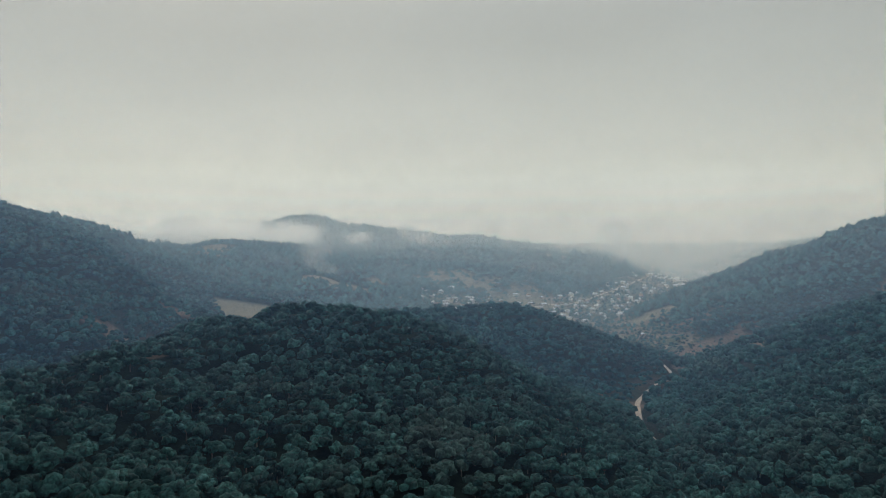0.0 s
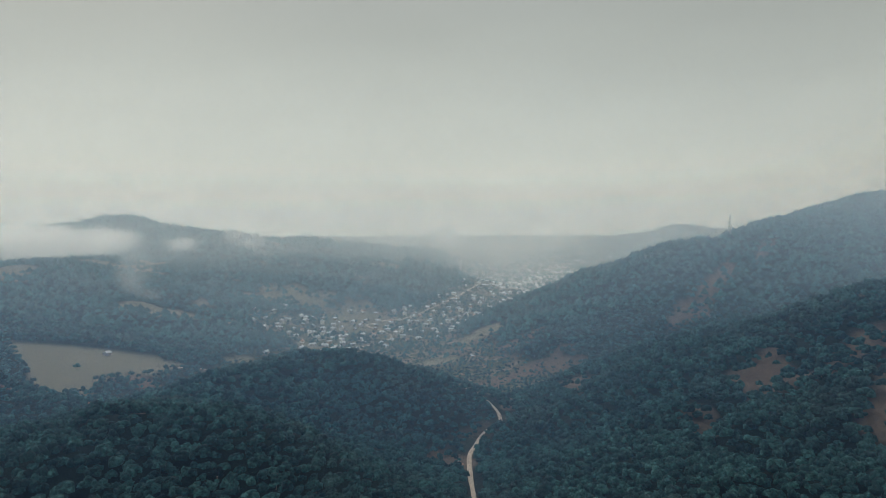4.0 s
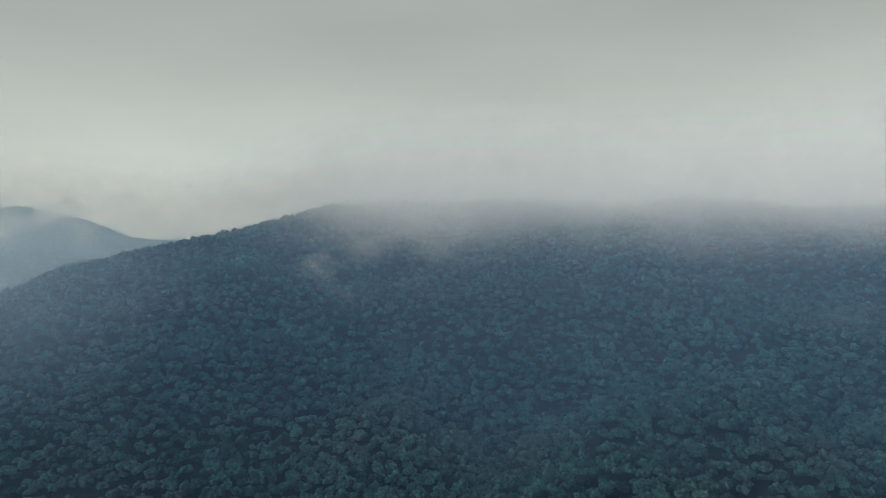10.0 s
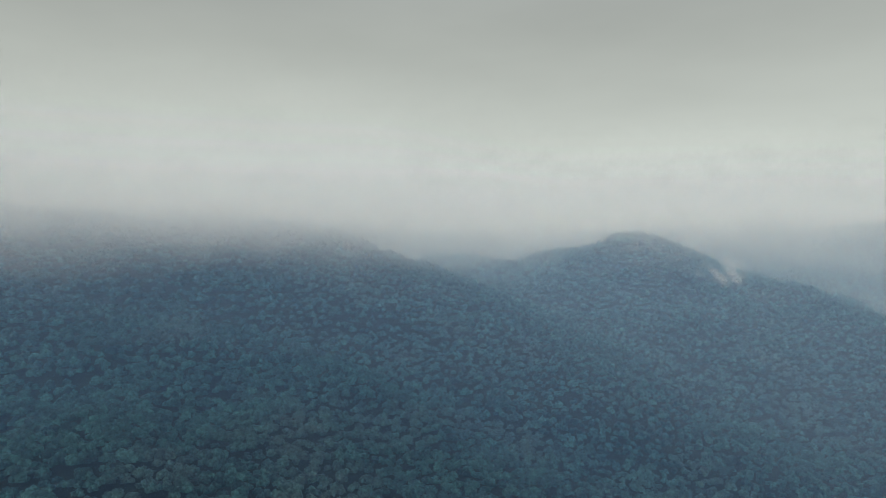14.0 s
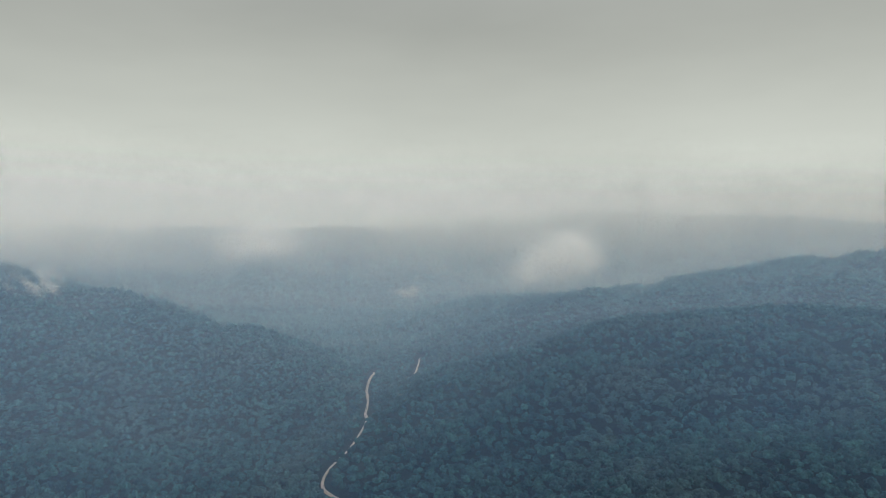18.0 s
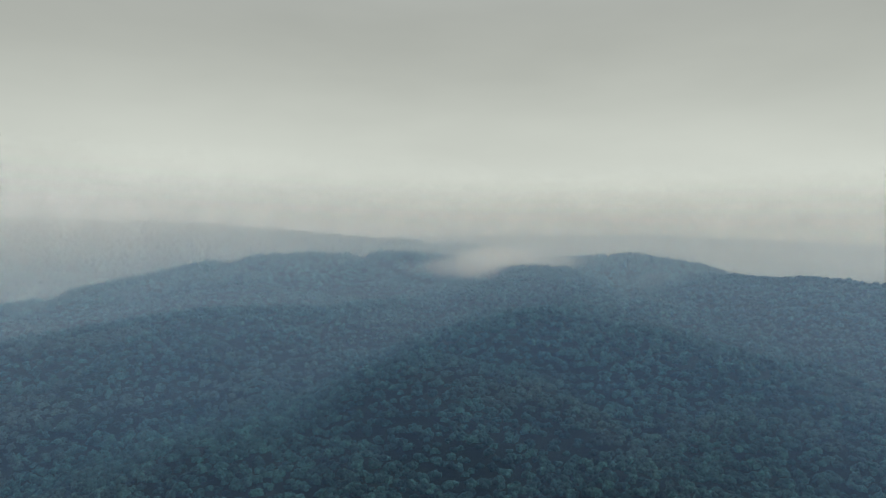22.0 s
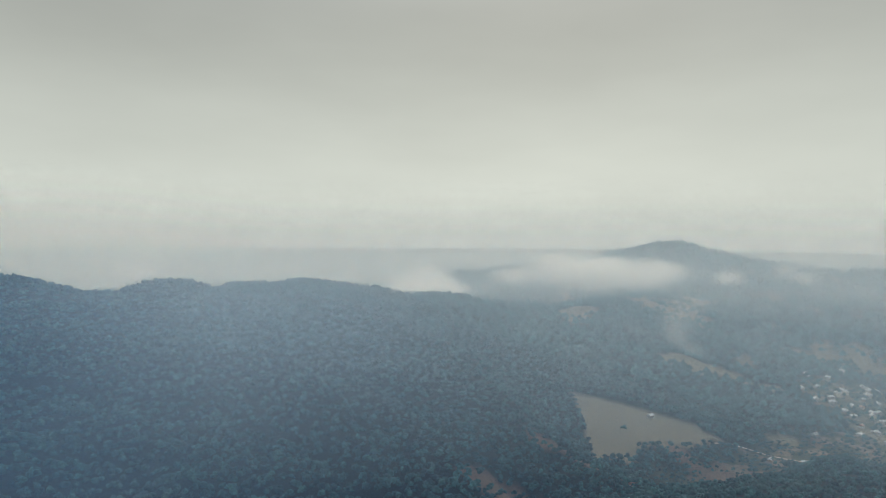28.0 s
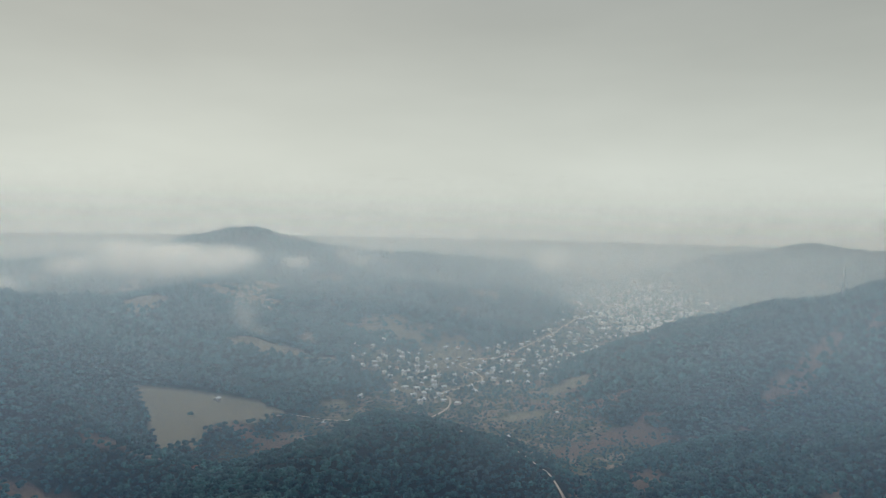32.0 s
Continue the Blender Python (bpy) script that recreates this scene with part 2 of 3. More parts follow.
RUST_SHEET = plain("rusty_red_sheet_metal", (0.16, 0.075, 0.05), (0.30, 0.15, 0.10), 0.5, 0.75, 0.2, 0.02)
GLASS = plain("dark_window_glass", (0.02, 0.025, 0.03), (0.04, 0.045, 0.05), 0.5, 0.1, 0.0)
TIMBER = plain("old_timber", (0.12, 0.085, 0.06), (0.22, 0.17, 0.12), 0.9, 0.85, 0.4, 0.02)
STEEL = plain("galvanised_steel", (0.22, 0.22, 0.22), (0.36, 0.36, 0.36), 0.6, 0.55, 0.1, 0.01, 0.5)
AIR = (0.96, 0.97, 0.93)
HAZE_NEAR = vapour("blue_haze", AIR, (0.33, 0.56, 1.0))
HAZE_MID = vapour("grey_blue_haze", AIR, (0.50, 0.69, 1.0))
HAZE_FAR = vapour("pale_blue_haze", AIR, (0.62, 0.78, 1.0))
HAZE_PALE = vapour("whitish_haze", AIR, (0.85, 0.93, 1.0))
CLOUD = vapour("white_cloud", (0.97, 0.97, 0.95))


# ---- the lie of the land ----
def polar(az, d, z):
    """A place by its compass bearing in degrees, its distance from the origin and its height."""
    return (d * math.sin(radians(az)), d * math.cos(radians(az)), z)


def lattice(ix, iy, seed):
    """Random numbers from 0 to 1 on a whole-number lattice."""
    h = (ix.astype(np.int64) * 374761393 + iy.astype(np.int64) * 668265263 + seed * 974711) & 0xFFFFFFFF
    h = ((h ^ (h >> 13)) * 1274126177) & 0xFFFFFFFF
    return ((h ^ (h >> 16)) & 0xFFFF) / 65535.0


def value_noise(x, y, seed):
    ix, iy = np.floor(x), np.floor(y)
    fx, fy = x - ix, y - iy
    fx, fy = fx * fx * (3 - 2 * fx), fy * fy * (3 - 2 * fy)
    a = lattice(ix, iy, seed) * (1 - fx) + lattice(ix + 1, iy, seed) * fx
    b = lattice(ix, iy + 1, seed) * (1 - fx) + lattice(ix + 1, iy + 1, seed) * fx
    return a * (1 - fy) + b * fy


def fbm(x, y, size, seed=0, octaves=4):
    """Layered noise about 0, from -1 to 1, whose largest lumps are size metres across."""
    total, amp, norm = 0.0, 1.0, 0.0
    for k in range(octaves):
        total = total + amp * (2 * value_noise(x / size + 17.3 * k, y / size - 9.1 * k, seed + k) - 1)
        norm, amp, size = norm + amp, amp * 0.5, size * 0.5
    return total / norm


RIDGES = []


def ridge(slope, width, *points):
    RIDGES.append((slope, width, [polar(*p) for p in points]))


# near wooded hill in front of the village, and the lower hill behind it
ridge(0.44, 14, (-62, 320, 132), (-45, 290, 140), (-31, 300, 148), (-22, 345, 149), (-16, 375, 156), (-11.8, 390, 167), (-7, 385, 157), (-2, 372, 142), (10, 300, 107), (21, 260, 92), (32, 235, 80))
ridge(0.36, 35, (-11.8, 390, 155), (-8, 480, 140), (-3, 590, 136), (2.2, 650, 142), (8, 640, 121), (13, 600, 86), (17.8, 560, 68))
# long ridge on the north-east side of the valley
ridge(0.43, 36, (15, 1260, 50), (18.2, 1250, 52), (22.4, 1290, 52), (26.6, 1230, 138), (31.6, 1200, 211), (33.4, 1160, 226), (39.4, 1200, 252), (46, 1500, 314), (56.5, 1600, 333), (63, 1650, 268), (75, 1750, 251))
# great eastern mountain and its spurs
ridge(0.42, 70, (25, 620, 66), (31.7, 640, 116), (40.8, 650, 166), (50.5, 670, 194), (60.8, 650, 250), (68.8, 640, 281), (72, 700, 287), (81.5, 800, 320), (89.8, 850, 329), (108, 820, 324), (127, 800, 310), (134.8, 750, 271), (142, 680, 232), (147, 600, 173))
ridge(0.42, 40, (34, 320, 100), (38, 330, 116), (43, 340, 136), (54, 360, 165), (70, 450, 184), (80.5, 520, 216), (90, 600, 243), (92, 760, 303))
ridge(0.40, 50, (127, 800, 308), (120, 560, 248), (114, 420, 212), (110, 320, 176))
# southern peak and its shoulders
ridge(0.44, 50, (140, 1250, 260), (145.8, 1100, 244), (150, 1050, 271), (155.6, 1000, 296), (166, 950, 240), (175.8, 850, 201), (179, 800, 185), (183, 720, 161))
ridge(0.35, 90, (105, 1700, 335), (120, 1900, 338), (136, 1800, 294), (150, 1900, 291), (170, 1900, 311), (185, 2000, 311))
# south-western spurs
ridge(0.55, 40, (189.6, 720, 116), (193, 700, 148), (197.4, 680, 182), (203, 660, 209), (210.3, 650, 230))
ridge(0.42, 60, (210.3, 650, 232), (219, 650, 250), (231, 700, 242), (242, 820, 251))
ridge(0.42, 45, (203, 290, 145), (213.6, 360, 181), (225.4, 395, 214), (239.4, 430, 240), (251.3, 530, 257), (265.5, 530, 238), (273.6, 510, 217), (280.7, 480, 177))
ridge(0.35, 80, (198, 1150, 201), (207.9, 1000, 233), (223, 1100, 281), (237, 1100, 284), (250, 1150, 273), (257, 1200, 284), (260, 1080, 257))
ridge(0.3, 120, (185, 2300, 301), (195, 2400, 331), (207, 2500, 365), (221, 2500, 351), (233, 2300, 302), (245, 2300, 266))
ridge(0.32, 60, (251.3, 530, 252), (250.5, 760, 262), (248, 1100, 274))
# western ridge, running north to the valley
ridge(0.42, 60, (257, 1150, 279), (260, 1000, 259), (264.5, 900, 268), (279.7, 850, 265), (286, 850, 282), (296, 850, 283), (301.8, 850, 260), (306.5, 830, 273), (316, 850, 276), (323, 960, 254), (329, 1100, 231), (333, 1247, 204), (343.6, 1313, 196), (348, 1260, 178))
ridge(0.40, 40, (306.6, 820, 260), (306, 640, 200), (304, 520, 158))
ridge(0.40, 40, (322, 950, 240), (328, 790, 174), (333, 690, 122))
ridge(0.36, 40, (338, 1280, 194), (341, 1050, 166), (343, 900, 130))
# rolling hills beyond the village, and the far heights
ridge(0.26, 80, (343, 1330, 196), (348, 1650, 192), (353.2, 1620, 187), (1.2, 1600, 191), (8.3, 1650, 176), (13, 1660, 136), (17, 1660, 90))
ridge(0.3, 70, (-30, 2150, 190), (-18, 2300, 232), (-14.5, 2400, 266), (-11.9, 2450, 288), (-9, 2350, 258), (-5.9, 2200, 250), (0, 2300, 222), (6, 2600, 195), (12, 3000, 160))
ridge(0.35, 100, (24, 3300, 150), (28, 3350, 215), (33.4, 3500, 272), (38, 3500, 250), (46, 3300, 260))


def crest(x, y, slope, width, pts):
    best = np.full(x.shape, -1e4)
    for (ax, ay, az), (bx, by, bz) in zip(pts[:-1], pts[1:]):
        ux, uy = bx - ax, by - ay
        s = np.clip(((x - ax) * ux + (y - ay) * uy) / (ux * ux + uy * uy), 0, 1)
        d = np.hypot(x - ax - s * ux, y - ay - s * uy)
        best = np.maximum(best, az + s * (bz - az) - slope * (np.sqrt(d * d + width * width) - width))
    return best


def floor_height(x, y):
    """The valley's floor, which climbs to the south, and the plain, which lifts again far away."""
    r = np.hypot(x, y)
    return 74 + 0.05 * np.clip(500 - y, 0, 1500) - 0.008 * np.clip(y - 900, 0, 2000) + 150 * np.clip((r - 3000) / 1900, 0, 1) ** 1.6


def height(x, y):
    x, y = np.asarray(x, float), np.asarray(y, float)
    wx, wy = x + 22 * fbm(x, y, 160, 5, 3), y + 22 * fbm(x, y, 160, 9, 3)
    z = floor_height(x, y)
    flat = z.copy()
    heights = [crest(wx, wy, *r) for r in RIDGES] + [z]
    top = np.maximum.reduce(heights)
    z = top + 4 * np.log(sum(np.exp((h - top) / 4) for h in heights))
    # the gently tilted shelf of the large field
    shelf = np.clip(1.9 - np.hypot((x + 190) / 105, (y - 775) / 95), 0, 1)
    shelf = shelf * shelf * (3 - 2 * shelf)
    z = z + shelf * (118 + 0.15 * (y - 690) - 0.24 * (x + 278) - z)
    rise = np.clip((z - flat) / 60, 0, 1) * (1 - shelf)
    gully = 1 - np.abs(fbm(wx + 40, wy, 150, 44, 3)) * 2.6
    return z + rise * (6 * fbm(x, y, 120, 21, 4) - 13 * np.clip(gully, 0, 1) ** 2 + 3) + 1.2 * fbm(x, y, 40, 31, 3)


# ---- what covers the land ----
FIELD = [(-278, 818), (-240, 838), (-186, 848), (-140, 852), (-104, 842), (-128, 800), (-168, 772), (-178, 716), (-205, 692), (-232, 722), (-252, 770)]
UPPER_FIELD = [(-240, 1064), (-205, 1092), (-150, 1098), (-100, 1100), (-48, 1092), (-60, 1064), (-110, 1058), (-165, 1040), (-215, 1046)]
# bare and thinly wooded spots: place, half-length, half-width, turn, and whether it is a dry meadow
CLEARINGS = [
    (-44, 922, 26, 16, 20, 1), (337, 890, 60, 22, 25, 0), (352, 760, 34, 26, 70, 0), (297, 365, 44, 24, 50, 0), (262, 572, 34, 14, 80, 0), (301, 787, 60, 20, 20, 0), (252, 767, 40, 14, 60, 0), (522, 796, 50, 18, 40, 0), (612, 837, 60, 18, 30, 0), (276, 259, 18, 12, 40, 0), (380, 640, 40, 18, 30, 0), (238, 344, 26, 10, 70, 0),
    (332, 326, 30, 17, 20, 0), (302, 272, 44, 18, 60, 0), (-556, 152, 30, 23, 60, 1), (-590, 132, 46, 9, -20, 0), (-222, 490, 46, 20, 30, 0),
    (-190, 620, 60, 22, 20, 0), (-120, 760, 60, 24, -20, 0), (-150, 640, 36, 16, 10, 0), (420, 700, 40, 14, 50, 0), (560, 800, 40, 16, 40, 0),
    (700, 860, 50, 14, 30, 0), (-150, 330, 26, 14, 20, 0), (-75, 420, 22, 9, 0, 0), (150, 820, 60, 16, -30, 1), (215, 905, 46, 18, 30, 1),
    (120, 470, 26, 30, 0, 0), (240, 760, 36, 14, 40, 0), (300, 1000, 50, 24, 20, 1), (60, 1010, 44, 20, -20, 1), (-320, 1640, 90, 16, -10, 1),
    (-60, 1560, 60, 18, 10, 1), (60, 1590, 60, 10, 0, 1), (-140, 1330, 50, 22, 30, 1), (-40, 1300, 46, 16, -30, 1), (-230, 1250, 50, 16, 20, 1),
]


def inside(x, y, poly):
    hit = np.zeros(x.shape, bool)
    for (ax, ay), (bx, by) in zip(poly, poly[1:] + poly[:1]):
        hit ^= ((ay > y) != (by > y)) & (x < (bx - ax) * (y - ay) / (by - ay + 1e-9) + ax)
    return hit


WOODTRACK = [(-50, -455), (-33, -488), (-27, -512), (-32, -534), (-52, -558), (-71, -600), (-76, -640), (-85, -690), (-90, -740), (-108, -815), (-112, -840)]
ROADS = {
    "valley": [(104, 326), (106, 358), (114, 392), (126, 440), (138, 482), (150, 505), (160, 522), (172, 536), (186, 552), (192, 590), (184, 650), (158, 720), (112, 790), (76, 850), (66, 872), (96, 915), (116, 960), (121, 1000), (112, 1030), (150, 1075), (186, 1112), (178, 1140), (152, 1165), (190, 1200), (254, 1244), (400, 1400), (600, 1750), (820, 2150), (1000, 2500)],
    "village": [(66, 872), (30, 880), (-30, 870), (-85, 850), (-112, 826)],
    "woodland": WOODTRACK,
    "upper": [(-120, -690), (-140, -760), (-162, -820), (-174, -858)],
}


def curve_points(points, step):
    """A smooth line through the points, with a point every step metres."""
    p = np.array([points[0], *points, points[-1]], float)
    out = []
    for a, b, c, d in zip(p[:-3], p[1:-2], p[2:-1], p[3:]):
        n = max(2, int(np.hypot(*(c - b)) / step))
        for t in np.linspace(0, 1, n, endpoint=False):
            out.append(0.5 * (2 * b + (c - a) * t + (2 * a - 5 * b + 4 * c - d) * t ** 2 + (3 * b - a - 3 * c + d) * t ** 3))
    return np.array([*out, p[-1]])


ROAD_LINES = {name: curve_points(points, 6) for name, points in ROADS.items()}


def near_road(x, y, reach):
    close = np.zeros(x.shape, bool)
    for line in ROAD_LINES.values():
        lo, hi = line.min(0) - reach, line.max(0) + reach
        k = np.nonzero((x > lo[0]) & (x < hi[0]) & (y > lo[1]) & (y < hi[1]))[0]
        for chunk in np.array_split(k, max(1, len(k) // 20000)):
            if len(chunk):
                close[chunk] |= (((x[chunk, None] - line[:, 0]) ** 2 + (y[chunk, None] - line[:, 1]) ** 2).min(1) < reach * reach)
    return close


AXIS = np.array([(100, 985, 24), (45, 1130, 72), (160, 1150, 66), (260, 1195, 62), (400, 1270, 80), (540, 1430, 100), (720, 1800, 150), (900, 2180, 230), (1000, 2450, 280), (1100, 2850, 300)], float)


def near_village(x, y):
    """How much of the land belongs to the village and its gardens, from 0 to 1."""
    best = np.zeros(x.shape)
    for (ax, ay, aw), (bx, by, bw) in zip(AXIS[:-1], AXIS[1:]):
        ux, uy = bx - ax, by - ay
        s = np.clip(((x - ax) * ux + (y - ay) * uy) / (ux * ux + uy * uy), 0, 1)
        d = np.hypot(x - ax - s * ux, y - ay - s * uy) / (aw + s * (bw - aw))
        best = np.maximum(best, np.clip((1.35 - d) * 4, 0, 1))
    return best


def land_cover(x, y, z):
    """Bare earth, dry meadow and garden land, each from 0 to 1."""
    ragged = fbm(x, y, 30, 77, 3)
    bare, meadow = np.zeros(x.shape), np.zeros(x.shape)
    for cx, cy, a, b, turn, dry in CLEARINGS:
        c, s = math.cos(radians(turn)), math.sin(radians(turn))
        u, v = (x - cx) * c + (y - cy) * s, (y - cy) * c - (x - cx) * s
        mask = np.clip((1.0 - np.hypot(u / a, v / b) + 0.75 * ragged) * 4, 0, 1)
        if dry:
            meadow = np.maximum(meadow, mask)
        else:
            bare = np.maximum(bare, mask)
    wob = 5 * ragged
    meadow = np.maximum(meadow, inside(x + wob, y + wob, FIELD) | inside(x + wob, y + wob, UPPER_FIELD))
    low = np.clip(1 - (z - floor_height(x, y) - 6) / 14, 0, 1) * np.clip((y - 420) / 120, 0, 1)
    garden = np.clip(low * 1.4 + 0.5 * ragged * (low > 0), 0, 1)
    garden = np.maximum(garden, near_village(x, y))
    slope_plots = np.clip((fbm(x, y, 130, 55, 4) - 0.24) * 7, 0, 1) * (y > 1050) * (z < 240)
    meadow = np.maximum(meadow, 0.85 * slope_plots * (np.hypot(x, y) < 3000))
    scars = np.clip((fbm(x, y, 90, 63, 4) - 0.25) * 8, 0, 1) * ((x > 200) & (y > 250) & (y < 1100) & (z < 215))
    bare = np.maximum(bare, scars)
    return bare, meadow, garden


def mesh_object(name, verts, faces, mat, parent=None):
    """One mesh object from arrays of corners and of faces that all have as many corners."""
    me = bpy.data.meshes.new(name)
    n, k = faces.shape
    me.vertices.add(len(verts))
    me.vertices.foreach_set("co", np.asarray(verts, np.float32).ravel())
    me.loops.add(n * k)
    me.loops.foreach_set("vertex_index", faces.astype(np.int32).ravel())
    me.polygons.add(n)
    me.polygons.foreach_set("loop_start", np.arange(0, n * k, k, dtype=np.int32))
    me.update(calc_edges=True)
    me.materials.append(mat)
    ob = new(name, me)
    ob.parent = parent
    return ob


def grid_faces(rows, cols, wrap):
    i, j = np.meshgrid(np.arange(rows - 1), np.arange(cols if wrap else cols - 1), indexing="ij")
    i, j, k = i.ravel(), j.ravel(), (j.ravel() + 1) % cols
    return np.stack([i * cols + j, i * cols + k, (i + 1) * cols + k, (i + 1) * cols + j], 1)


def density(ob, values):
    ob.data.attributes.new("thickness", "FLOAT", "POINT").data.foreach_set("value", np.asarray(values, np.float32).ravel())
    return ob


# ---- the ground: one sheet, finer near the middle ----
TURNS = 840
rings = 40 * np.exp(np.linspace(0, math.log(4930 / 40), 310))
ang = np.linspace(0, 2 * math.pi, TURNS, endpoint=False)
gx, gy = (rings[:, None] * np.sin(ang)).ravel(), (rings[:, None] * np.cos(ang)).ravel()
gx, gy = np.append(gx, 0.0), np.append(gy, 0.0)
gz = height(gx, gy)
quads = grid_faces(len(rings), TURNS, True)[:, ::-1]
hub = len(gx) - 1
cap = np.stack([np.arange(TURNS), np.full(TURNS, hub), (np.arange(TURNS) + 1) % TURNS, (np.arange(TURNS) + 1) % TURNS], 1)[:, :3]
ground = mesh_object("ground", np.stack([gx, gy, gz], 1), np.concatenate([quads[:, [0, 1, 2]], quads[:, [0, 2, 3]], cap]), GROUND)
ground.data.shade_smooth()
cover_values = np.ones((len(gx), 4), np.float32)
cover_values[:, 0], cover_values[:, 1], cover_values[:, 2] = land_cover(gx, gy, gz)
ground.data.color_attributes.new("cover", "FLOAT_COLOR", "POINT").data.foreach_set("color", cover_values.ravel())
tagged(ground, "wooded hills and valley with brown clearings and dry meadows", "ground", kind="structure")


def road_strip(name, line, half, label):
    away = np.gradient(line, axis=0)
    side = np.stack([away[:, 1], -away[:, 0]], 1) / np.linalg.norm(away, axis=1)[:, None]
    cols = []
    for k, lift in ((-1.0, 0.25), (-0.55, 0.7), (0.0, 0.8), (0.55, 0.7), (1.0, 0.25)):
        wide = half * (1 + 0.25 * fbm(line[:, 0], line[:, 1], 40, 3, 2))
        p = line + side * (k * wide)[:, None]
        cols.append(np.stack([p[:, 0], p[:, 1], np.maximum(height(p[:, 0], p[:, 1]), height(line[:, 0], line[:, 1]) - 0.5) + lift], 1))
    v = np.stack(cols, 1).reshape(-1, 3)
    ob = mesh_object(name, v, grid_faces(len(line), 5, False), DIRT_ROAD)
    ob.data.shade_smooth()
    return tagged(ob, label, "road", kind="structure")


road_strip("road", ROAD_LINES["valley"], 1.7, "pale dusty dirt road winding through the valley to the village")
road_strip("road", ROAD_LINES["village"], 1.1, "narrow dirt lane from the village to the field")
road_strip("road", ROAD_LINES["woodland"], 1.4, "pale dirt track climbing a wooded valley")
road_strip("road", ROAD_LINES["upper"], 1.2, "short pale dirt track between trees")

# ---- woods ----
rng = np.random.default_rng(4)


def ball(lumps, low=-0.62):
    """A low lumpy crown without its underside: corners and triangles."""
    bm = bmesh.new()
    bmesh.ops.create_icosphere(bm, subdivisions=lumps, radius=1)
    bmesh.ops.delete(bm, geom=[f for f in bm.faces if f.calc_center_median().z < low], context="FACES")
    bmesh.ops.delete(bm, geom=[v for v in bm.verts if not v.link_faces], context="VERTS")
    v, f = np.array([v.co[:] for v in bm.verts]), np.array([[w.index for w in f.verts] for f in bm.faces])
    bm.free()
    return v, f


def wooded(step, lo, hi, seed):
    """Places of trees, one to each square of that many metres, within a ring; none on clearings, roads or plots."""
    g = np.random.default_rng(seed)
    n = int(2 * hi / step)
    i, j = np.meshgrid(np.arange(n), np.arange(n))
    x = (i.ravel() + g.uniform(0, 1, n * n)) * step - hi
    y = (j.ravel() + g.uniform(0, 1, n * n)) * step - hi
    r = np.hypot(x, y)
    keep = (r > lo) & (r < hi)
    x, y = x[keep], y[keep]
    z = height(x, y)
    bare, meadow, garden = land_cover(x, y, z)
    luck = g.uniform(0, 1, len(x))
    stands = luck < (1 - 0.55 * bare) * (1 - 0.996 * meadow) * (1 - garden * (0.02 + 0.36 * (fbm(x, y, 60, 91, 3) > 0.05)))
    stands &= ~near_road(x, y, 5.8)
    return x[stands], y[stands], z[stands], garden[stands], g


HEROES = []


def forest(name, step, lo, hi, crown, lobes, size, seed, label, hero=False):
    x, y, z, garden, g = wooded(step, lo, hi, seed)
    cv, cf = crown
    n = len(x)
    if hero:
        sight = np.nonzero((np.abs(np.degrees(np.arctan2(x, y)) - 0) < 34) & (np.hypot(x, y) > 232))[0]
        picked = sight[np.argsort(np.hypot(x[sight], y[sight]))[:1200:4]]
        HEROES.extend(zip(x[picked], y[picked], z[picked]))
        keep = np.ones(n, bool)
        keep[picked] = False
        x, y, z, garden = x[keep], y[keep], z[keep], garden[keep]
        n = len(x)
    big = size * g.uniform(0.72, 1.25, n) * (1 + 0.18 * fbm(x, y, 70, 12, 2)) * (1 - 0.42 * garden)
    own = g.uniform(0, 1, n)
    z = z + g.uniform(-1.6, 1.6, n) * (1 - 0.8 * garden)
    allv, allf, tones, base = [], [], [], 0
    for lobe in range(lobes):
        turn = g.uniform(0, 2 * math.pi, n)
        c, s = np.cos(turn)[:, None], np.sin(turn)[:, None]
        jag = cv[None] * (1 + g.uniform(-0.34, 0.34, (n, len(cv), 1)))
        if lobes == 1:
            part_size, out, up = big, 0 * big, big * g.uniform(0.35, 0.75, n)
        else:
            # clumps of leaves on a dome: the first on top, the rest lower round it
            part_size = big * g.uniform(0.56, 0.78, n)
            out = big * (g.uniform(0, 0.25, n) if lobe == 0 else g.uniform(0.4, 0.82, n))
            up = big * (1.2 + g.uniform(-0.12, 0.12, n)) - 0.6 * out
        way = own * 40 + lobe * 2 * math.pi / max(1, lobes - 1) + g.uniform(-0.6, 0.6, n)
        vx = (jag[..., 0] * c - jag[..., 1] * s) * part_size[:, None] + (x + out * np.cos(way))[:, None]
        vy = (jag[..., 0] * s + jag[..., 1] * c) * part_size[:, None] + (y + out * np.sin(way))[:, None]
        vz = jag[..., 2] * part_size[:, None] * g.uniform(0.8, 1.05, n)[:, None] + (z + up + 2.4 * (1 - 0.7 * garden))[:, None]
        allv.append(np.stack([vx, vy, vz], -1).reshape(-1, 3))
        allf.append((cf[None] + (np.arange(n) * len(cv))[:, None, None]).reshape(-1, 3) + base)
        tones.append(np.repeat(0.55 * own + 0.45 * g.uniform(0, 1, n), len(cv)))
        base += n * len(cv)
    ob = mesh_object(name, np.concatenate(allv), np.concatenate(allf), LEAVES)
    ob.data.attributes.new("tone", "FLOAT", "POINT").data.foreach_set("value", np.concatenate(tones).astype(np.float32))
    return tagged(ob, label, "forest", kind="stuff")


